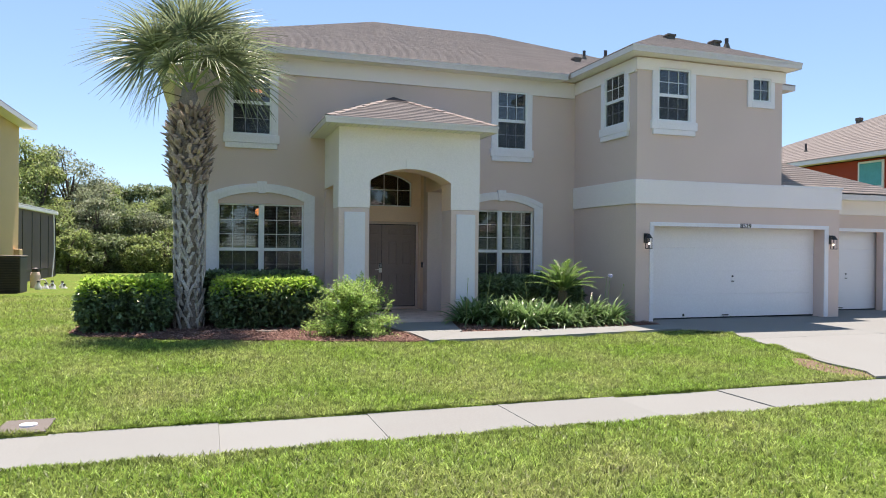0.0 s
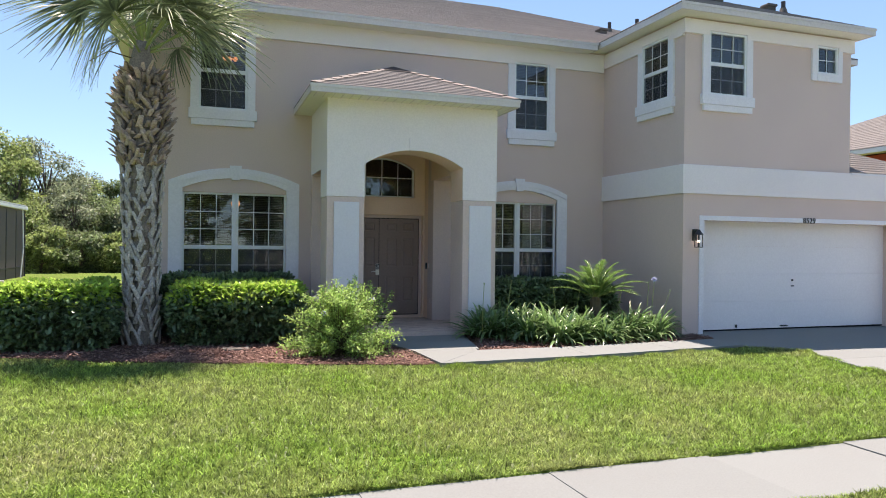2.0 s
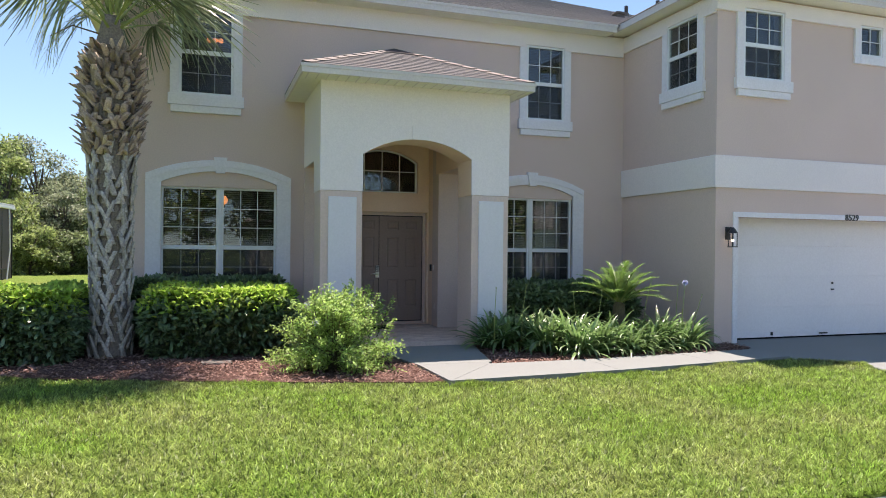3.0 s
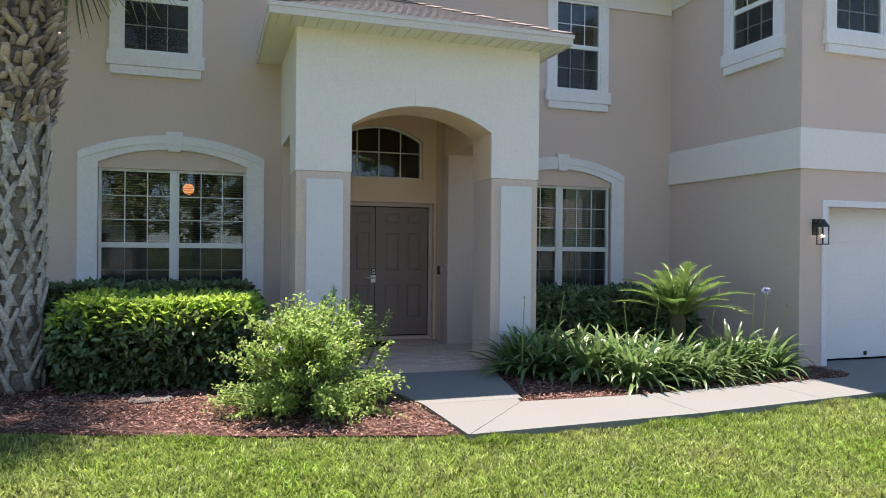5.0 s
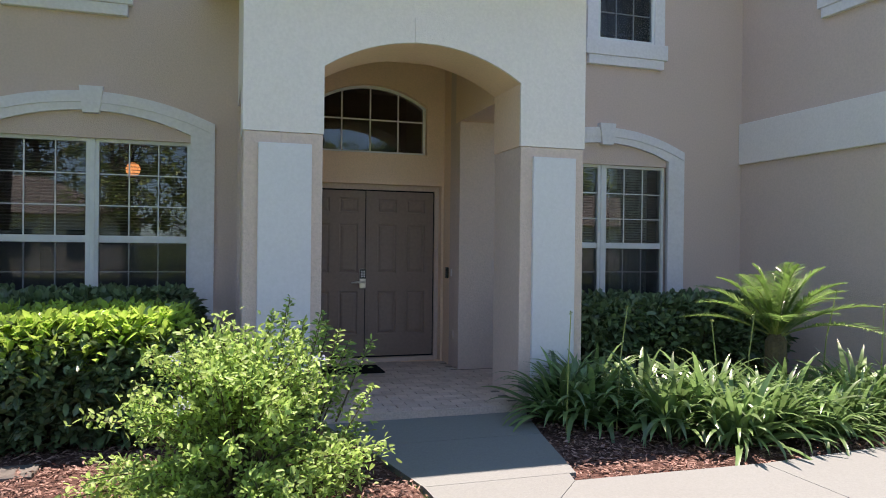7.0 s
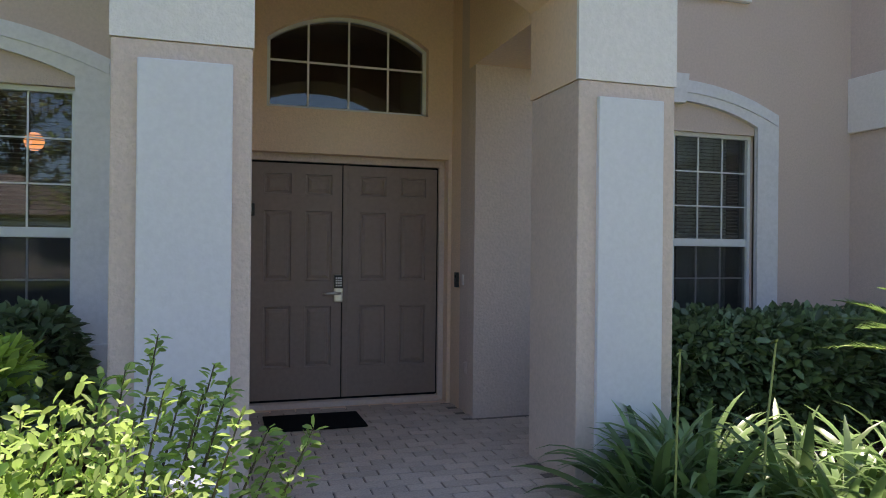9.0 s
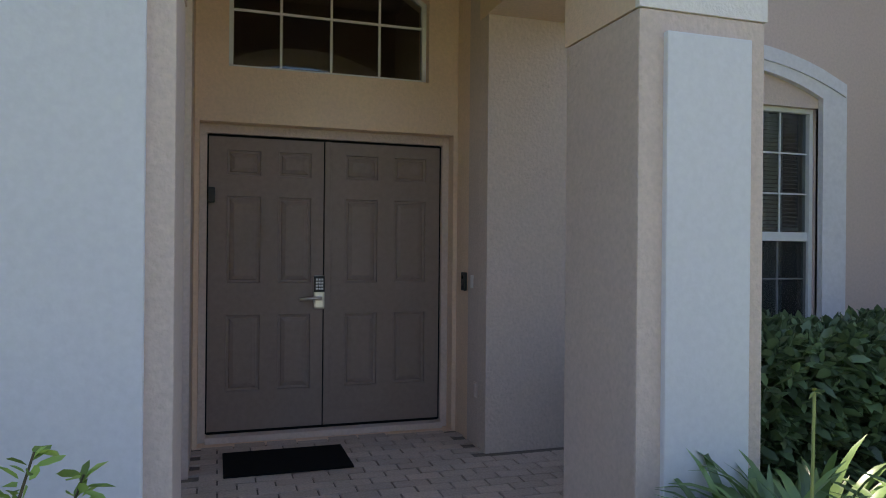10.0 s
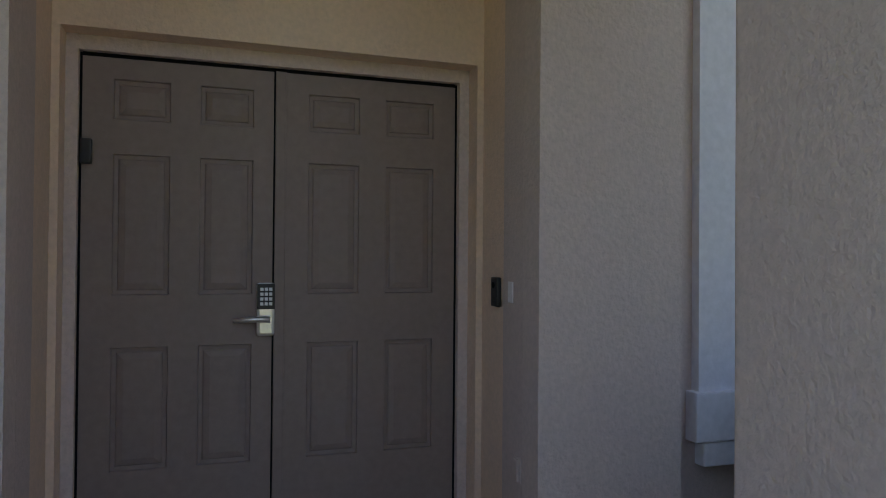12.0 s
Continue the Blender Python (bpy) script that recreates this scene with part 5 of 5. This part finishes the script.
# ---- distance ----
def tree(x, y, h, r, label="leafy green tree behind the houses", n=7000, leaf=0.2, trunk=0.16, low=0.25, z=-0.3):
    """A tree: trunk, limbs and an uneven crown of leaf clumps."""
    tr_ = thing("tree", label, "tree", (x, y, z), "background trees")
    bm = tube(bmesh.new(), [(0, 0, -0.1), (rng.normal() * 0.1, 0, h * 0.4), (rng.normal() * 0.2, 0, h * 0.8)], [trunk, trunk * 0.7, trunk * 0.25], 8)
    clumps = []
    for i in range(30):
        zc = h * (low + (1 - low) * rng.random() ** 0.8)
        rad = r * math.sin(math.pi * min(0.97, max(0.12, (zc / h - low * 0.6) / (1.08 - low * 0.6)))) ** 0.7
        a = rng.uniform(0, 2 * math.pi)
        rr = rad * rng.uniform(0.2, 0.98)
        c = np.array([math.cos(a) * rr, math.sin(a) * rr, zc])
        clumps.append((c, r * rng.uniform(0.14, 0.34)))
        tube(bm, [(0, 0, zc * 0.65), tuple(c * np.array([0.5, 0.5, 0.93])), tuple(c)], [trunk * 0.3, trunk * 0.18, 0.02], 5, cap=False)
    part("trunk", bm, TREE_BARK, tr_, "brown trunk with limbs")
    pts, dirs = [], []
    for c, rad in clumps:
        k = n // len(clumps)
        d = unit(rng.normal(size=(k, 3)))
        pts.append(c + d * rad * (rng.random((k, 1)) ** 0.4) * np.array([1.15, 1.15, 0.8]))
        dirs.append(d + rng.normal(size=(k, 3)) * 0.7)
    raw("crown", *leaf_quads(np.concatenate(pts), np.concatenate(dirs), leaf * rng.uniform(0.6, 1.3, sum(len(q) for q in pts)), leaf * 0.55), TREE_LEAVES[int(abs(x * 7 + y * 3)) % 3], tr_, "uneven leafy crown", kind="stuff")
    return tr_


for x, y, h, r in ((-15.2, 35, 8.2, 2.3), (-13.0, 36, 8.0, 2.2), (-17.8, 33, 8.0, 2.5), (-11.0, 38, 5.8, 2.0), (-9.3, 40, 6.1, 1.8), (-7.2, 41, 6.2, 1.7), (-5.6, 39, 5.6, 1.8),
                   (-3.5, 41, 7.0, 2.4), (-20.5, 36, 9.0, 2.8), (-24, 38, 10, 3.2), (-12.5, 44, 6.6, 2.4), (-16, 45, 8.8, 2.6), (-9, 46, 6.2, 2.2), (-20, 45, 9.5, 3.0),
                   (30, 40, 11.5, 3.4), (-14.0, 33, 6.4, 2.2), (-11.6, 34, 5.2, 2.0), (-9.8, 35, 5.0, 1.9), (-8.0, 36, 5.2, 1.9), (-6.4, 36, 5.0, 1.8), (-4.5, 36, 5.2, 2.0)):
    tree(x, y, h, r * 1.15, low=0.12)
for x, y, h, r in ((-13.8, 30, 4.4, 1.9), (-12.2, 29, 3.9, 1.7), (-10.4, 30, 4.3, 1.9), (-8.9, 31, 3.6, 1.7), (-7.4, 31, 3.8, 1.8), (-5.8, 32, 3.6, 1.8), (-4.2, 31, 3.8, 1.8), (-11.4, 27, 2.5, 1.3), (-9.6, 27.5, 2.3, 1.3), (-7.9, 28, 2.2, 1.3), (-6.2, 28, 2.4, 1.4), (-16, 30, 4.6, 2.0)):
    tree(x, y, h, r, "dense green shrub at the wood's edge", 6000, 0.17, 0.08, 0.0)

# yellow neighbour with its screened pool cage and cooling unit
nb = thing("yellow_house", "yellow stucco neighbouring house with a shingle roof", "house", (0, 0, 0))
part("wall", boxed(-20.0, -10.75, 1.0, 13.0, -0.4, 6.0), YELLOW, nb, "yellow stucco wall")
hip_roof("roof", -20.5, -10.25, 0.5, 13.5, 6.02, 0.45, "brown shingle roof", 24, parent=nb)
part("fascia", boxed(-10.29, -10.25, 0.5, 13.5, 5.84, 6.02), TRIM, nb)
part("soffit", boxed(-10.74, -10.3, 0.5, 13.5, 5.85, 5.87), SOFFIT, nb)
part("service_box", boxed(-10.74, -10.55, 12.3, 12.75, 0.5, 1.3, bevel=0.02), YELLOW, nb)
cage = thing("pool_cage", "dark screened pool enclosure with a metal frame", "pool enclosure", (-0.25, 0, -0.45))
for y0 in np.arange(13.1, 23, 1.65):
    part("post", boxed(-11.16, -11.10, y0, y0 + 0.06, -0.3, 3.45 - 0.02 * (y0 - 13)), DARK, cage)
part("rail", boxed(-11.17, -11.09, 13.1, 22.9, 0.75, 0.81), DARK, cage)
part("rail", boxed(-11.17, -11.09, 13.1, 22.9, -0.28, -0.2), DARK, cage)
part("gutter", boxed(-11.3, -11.0, 13.1, 23.1, 3.40, 3.55, bevel=0.03), TRIM, cage, "white aluminium gutter")
part("screen", boxed(-11.14, -11.12, 13.1, 22.9, -0.25, 3.42), SCREEN, cage, "dark screen mesh")
part("screen", boxed(-16, -11.12, 22.9, 22.93, -0.25, 3.42), SCREEN, cage)
part("roof_screen", boxed(-16, -11.0, 13.1, 22.9, 3.56, 3.60), TRIM, cage)
part("downpipe", tube(bmesh.new(), [(-11.06, 22.3, 3.4), (-11.0, 22.2, 1.6), (-11.02, 21.6, -0.2)], [0.03, 0.03, 0.03], 6), TRIM, cage)
part("door_frame", tube(bmesh.new(), [(-11.08, 14.6, -0.2), (-11.08, 14.6, 1.9), (-11.08, 15.5, 1.9), (-11.08, 15.5, -0.2)], [0.03] * 4, 5), AC_METAL, cage)
ac = thing("cooling_unit", "dark grey louvred outdoor cooling unit", "cooling unit", (-9.95, 10.5, -0.25))
part("body", boxed(-0.9, 0.05, -1.0, 0.0, 0.0, 1.3, bevel=0.05), AC_METAL, ac)
part("top_grille", boxed(-0.92, 0.07, -1.02, 0.02, 1.3, 1.36, bevel=0.02), COVER, ac)
for i in range(14):
    part("louvre", boxed(-0.86, 0.02, -1.018, -1.001, 0.1 + i * 0.082, 0.135 + i * 0.082), DARK, ac)
tk = thing("pool_pump", "beige pool filter tank with white pipes", "pool pump", (-10.1, 12.6, -0.28))
part("tank", tube(bmesh.new(), [(0, 0, 0), (0, 0, 0.05), (0, 0, 0.62), (0, 0, 0.72), (0, 0, 0.78)], [0.15, 0.17, 0.17, 0.14, 0.04], 20), PALE_TAN, tk)
part("lid", tube(bmesh.new(), [(0, 0, 0.74), (0, 0, 0.86), (0, 0, 0.90)], [0.12, 0.11, 0.05], 16), AC_METAL, tk)
part("pipe", tube(bmesh.new(), [(0.17, 0, 0.12), (0.34, 0.0, 0.12), (0.40, 0.0, 0.0)], [0.03] * 3, 8), TRIM, tk, "white plastic pipe")
part("pipe", tube(bmesh.new(), [(0.17, 0, 0.45), (0.30, 0.05, 0.45), (0.52, 0.1, 0.12), (0.52, 0.1, 0.0)], [0.03] * 4, 8), TRIM, tk, "white plastic pipe")
part("pump_motor", tube(bmesh.new(), [(0.28, -0.25, 0.13), (0.60, -0.25, 0.13)], [0.10, 0.10], 14), AC_METAL, tk, "black pump motor")


def jug(x, y, h):
    """A white plastic jug with a cap."""
    jg = thing("plastic_jug", "white plastic jug beside the pool pump", "jug", (x, y, -0.3), "pool jugs")
    part("body", tube(bmesh.new(), [(0, 0, -0.02), (0, 0, 0.02), (0, 0, h * 0.65), (0, 0, h * 0.88), (0, 0, h)], [0.10, 0.115, 0.115, 0.05, 0.045], 14), VINYL, jg, smooth=True)
    part("cap", tube(bmesh.new(), [(0, 0, h), (0, 0, h + 0.05)], [0.05, 0.045], 12), AC_METAL, jg)


for x, y, h in ((-9.80, 11.6, 0.42), (-9.62, 11.9, 0.34), (-9.50, 12.4, 0.40), (-9.36, 11.7, 0.30), (-9.20, 12.6, 0.36), (-9.05, 12.1, 0.28)):
    jug(x, y, h)

# red neighbour
rd = thing("red_house", "red stucco neighbouring house with a brown roof", "house", (0, 0, 0))
part("wall", boxed(20.0, 35.5, -6.0, 13.2, -0.4, 5.05), RED, rd, "brick-red stucco wall")
hip_roof("roof", 19.5, 36.0, -6.5, 13.8, 5.27, 0.42, "brown shingle hip roof", 30, parent=rd)
part("fascia", boxed(19.5, 19.54, -6.5, 13.8, 5.08, 5.27), TRIM, rd)
part("soffit", boxed(19.54, 20.0, -6.5, 13.8, 5.09, 5.11), SOFFIT, rd)
part("window_frame", boxed(19.95, 20.01, 2.85, 3.95, 3.35, 4.98), VINYL, rd)
part("pane", boxed(19.93, 19.949, 2.93, 3.87, 3.43, 3.95), DARK, rd)
part("curtain", boxed(19.935, 19.947, 2.93, 3.87, 4.03, 4.90), material("teal_curtain", (0.10, 0.42, 0.46), 0.9), rd, "teal curtain behind the glass")
roof_vent(25.0, 8.3, 5.27 + 0.42 * 5.5, 0.22)
vent_pipe(21.0, 7.5, 5.27 + 0.42 * 1.5)

# street and the far side of it, seen mirrored in the panes
sheet("road", [(-200, -21.5), (200, -21.5), (200, -14.3), (-200, -14.3)], 0.02, ASPHALT, "grey asphalt street", "road", 0.1)
sheet("kerb", [(-200, -14.3), (200, -14.3), (200, -14.05), (-200, -14.05)], 0.10, CONCRETE, "concrete kerb along the street", "kerb", 0.15)
for x, hh in ((-13, 3.1), (6, 3.2), (24, 3.1)):
    op = thing("house", "pale stucco house across the street", "house", (x, -36, -0.3))
    part("wall", boxed(-6.5, 6.5, -5, 4, 0, hh), CREAM, op)
    hip_roof("roof", -7, 7, -5.5, 4.5, hh, 0.45, "brown shingle roof", 18, parent=op)
    part("garage_door", boxed(-5.2, -0.6, 4.0, 4.06, 0.1, 2.3), GARAGE_WHITE, op)
    for wx in (1.2, 4.0):
        for wz in (0.9,):
            part("window", boxed(wx, wx + 1.2, 4.0, 4.05, wz, wz + 1.4), DARK, op)
for x, y, h, r in ((-5.5, -25.5, 7.5, 2.6), (-0.5, -26.5, 6.8, 2.3), (13.5, -25, 7.5, 2.6), (-19, -26, 8, 2.8)):
    tree(x, y, h, r, "leafy street tree across the road", 2200, 0.26, 0.18, 0.35)
for i in range(15):
    tree(-40 + 5.2 * i, -45 - 3 * (i % 2), (15.0 if i < 7 else 9.5) + 1.6 * math.sin(i * 2.1), 3.8, "tall tree behind the houses across the street", 2000, 0.5, 0.2, 0.1)


tagged(part("garden_stone", boxed(-3.16, -2.76, -3.42, -3.14, -0.13, -0.075, bevel=0.012), COVER), "flat grey paving stone lying in the mulch", "stone")
sp = thing("garden_spike_light", "small black spike light at the column foot", "garden light", (-0.98, -2.62, -0.1))
part("spike", tube(bmesh.new(), [(0, 0, -0.08), (0, 0, 0.08)], [0.008, 0.012], 8), DARK, sp)
part("head", tube(bmesh.new(), [(0, 0, 0.08), (0, 0, 0.15), (0, 0, 0.17)], [0.026, 0.03, 0.012], 12), DARK, sp)


# ---- bark chips, lawn blades ----
def inside(px_, py_, poly):
    hit_ = np.zeros(len(px_), bool)
    for (xa, ya), (xb, yb) in zip(poly, poly[1:] + poly[:1]):
        cross = ((ya > py_) != (yb > py_)) & (px_ < (xb - xa) * (py_ - ya) / (yb - ya + 1e-12) + xa)
        hit_ ^= cross
    return hit_


BED_L = [(-6.42, -0.7), (-6.42, -2.7), (-6.05, -3.3), (-5.1, -3.8), (-3.7, -4.35), (-2.5, -4.78), (-1.7, -5.0), (-0.9, -5.2), (-0.4, -5.32), (-0.46, -4.3), (-0.63, -3.35), (-0.83, -2.62), (-0.83, -2.4), (-1.5, -2.4), (-1.5, -0.7)]
BED_R = [(1.66, -0.7), (1.66, -2.45), (0.99, -2.5), (0.80, -3.35), (0.60, -4.3), (0.56, -4.35), (1.75, -4.45), (3.6, -4.33), (4.9, -4.22), (5.3, -3.95), (5.3, -3.42), (5.0, -3.4), (5.0, -0.7)]
for poly, bed, k in ((BED_L, left_bed, 26000), (BED_R, right_bed, 16000)):
    a = np.array(poly)
    x, y = rng.uniform(a[:, 0].min(), a[:, 0].max(), k), rng.uniform(a[:, 1].min(), a[:, 1].max(), k)
    ok = inside(x, y, poly)
    x, y = x[ok], y[ok]
    n = len(x)
    ang = rng.uniform(0, 2 * math.pi, n)
    d = np.stack([np.cos(ang), np.sin(ang), rng.normal(size=n) * 0.25], 1)
    p = np.stack([x, y, ground_z(x, y) + 0.042 + rng.random(n) * 0.02], 1)
    chips = raw("bark_chips", *leaf_quads(p, d, rng.uniform(0.025, 0.075, n), rng.uniform(0.008, 0.02, n), 0.0, 0.2), CHIP, bed, "loose shreds of red-brown bark", kind="stuff")


HARD = [[(-0.36, -5.45), (1.75, -5.37), (3.6, -5.17), (5.1, -5.0), (5.1, -4.2), (-0.4, -4.2)], [(5.1, -5.05), (5.75, -5.6), (5.63, -6.2), (5.5, -7.4), (5.36, -8.2), (5.4, -8.9), (5.15, -9.27), (17, -9.27), (17, -3.0), (5.06, -3.0)], [(4.97, -10.45), (17, -10.45), (17, -14), (4.97, -14)],
        [(-5.96, -9.3), (-5.49, -9.3), (-5.49, -8.71), (-5.96, -8.71)], [(-4.8, -0.6), (5.1, -0.6), (5.1, 12), (-4.8, 12)]]


def lawn_blades(x0, x1, y0, y1, k, length, width):
    x, y = rng.uniform(x0, x1, k), rng.uniform(y0, y1, k)
    ok = ~((y > -10.43) & (y < -9.27))
    for poly in (BED_L, BED_R, *HARD):
        ok &= ~inside(x, y, poly)
    bare = ((x - 5.1 + 0.12 * np.sin(y * 5)) / 0.34) ** 2 + ((y + 8.45) / 0.75) ** 2 < 1.0
    ok &= ~(bare & (rng.random(k) < 0.8))
    x, y = x[ok], y[ok]
    n = len(x)
    a = rng.uniform(0, 2 * math.pi, n)
    t = rng.uniform(0.1, 0.9, n)
    d = np.stack([np.cos(a) * np.sin(t), np.sin(a) * np.sin(t), np.cos(t)], 1)
    p = np.stack([x, y, ground_z(x, y) - 0.005], 1)
    return blades(p, d, length * rng.uniform(0.6, 1.3, n), width, 0.35, 2)


def lawn_edge(xa, ya, xb, yb, side, k, length, across=0.0):
    """Longer blades leaning over the edge of the paving."""
    u, off = rng.random(k), side * rng.exponential(0.03, k)
    x, y = xa + (xb - xa) * u + across * np.abs(off), ya + (yb - ya) * u + off
    a, t = rng.uniform(0, 2 * math.pi, k), rng.uniform(0.0, 0.75, k)
    d = np.stack([np.cos(a) * np.sin(t), np.sin(a) * np.sin(t), np.cos(t)], 1)
    wave = 0.75 + 0.5 * np.sin((x + y) * 5.3) * np.sin((x + y) * 2.1 + 1)
    return blades(np.stack([x, y, ground_z(x, y) - 0.005], 1), d, length * wave * rng.uniform(0.6, 1.3, k), 0.007, 0.35, 2)


EDGES = [lawn_edge(-0.36, -5.46, 1.75, -5.38, -1, 3800, 0.10), lawn_edge(1.75, -5.38, 3.6, -5.18, -1, 3300, 0.10), lawn_edge(3.6, -5.18, 5.1, -5.01, -1, 2800, 0.10),
         lawn_edge(-7.5, -9.255, 4.97, -9.255, 1, 16000, 0.075), lawn_edge(-7.5, -10.45, 4.97, -10.45, -1, 16000, 0.075),
         lawn_edge(5.12, -5.07, 5.78, -5.62, -1, 1500, 0.11), lawn_edge(5.76, -5.6, 5.52, -7.4, 0.3, 3500, 0.11, -1.5), lawn_edge(5.52, -7.4, 5.38, -8.1, 0.3, 1200, 0.11, -1.5),
         lawn_edge(-6.45, -2.7, -6.07, -3.32, -0.7, 1500, 0.08, -1.0), lawn_edge(-6.07, -3.32, -5.1, -3.82, -1, 2000, 0.08), lawn_edge(-5.1, -3.82, -2.5, -4.8, -1, 4500, 0.08), lawn_edge(-2.5, -4.8, -0.4, -5.34, -1, 3500, 0.08)]
tagged(raw("grass", *joined(EDGES + [lawn_blades(-7.5, 5.9, -12.6, -4.0, 300000, 0.08, 0.010), lawn_blades(-14, -7.5, -10, 8, 60000, 0.10, 0.016), lawn_blades(-7.5, -4.76, -4.0, 8, 45000, 0.09, 0.012), lawn_blades(-9, 8, -14, -12.6, 30000, 0.08, 0.01), lawn_blades(5.3, 9, -14, -9, 20000, 0.08, 0.01)]), BLADE),
       "trimmed green lawn grass with dry patches", "grass", kind="stuff")
sheet("bare_soil", [(4.78, -8.4), (4.82, -8.9), (5.0, -9.2), (5.2, -9.18), (5.385, -8.9), (5.345, -8.2), (5.4, -7.85), (5.2, -7.7), (4.95, -7.95)], 0.006, material("bare_soil", (0.17, 0.11, 0.075), 0.95, vary=0.2, scale=5, fine=60, bump=0.6), "bare reddish soil patch beside the driveway", "soil", 0.02)

# ---- porch pavers ----
paver_me = bpy.data.meshes.new("paver")
pb = boxed(-0.099, 0.099, -0.0485, 0.0485, -0.03, 0.0, bevel=0.004)
pb.to_mesh(paver_me)
pb.free()
paver_me.materials.append(PAVER)
row = 0
yy = -2.55
while yy < -0.12:
    xx = -1.4 + (0.104 if row % 2 else 0.0)
    while xx < 1.62:
        in_alcove = -0.83 < xx < 0.985
        if (in_alcove or yy < -0.85) and (in_alcove or yy > -1.83):
            ob = new("paver", paver_me)
            ob.parent = porch
            ob.location = (xx, yy, 0.0 + rng.normal() * 0.0012)
        xx += 0.208
    yy += 0.104
    row += 1
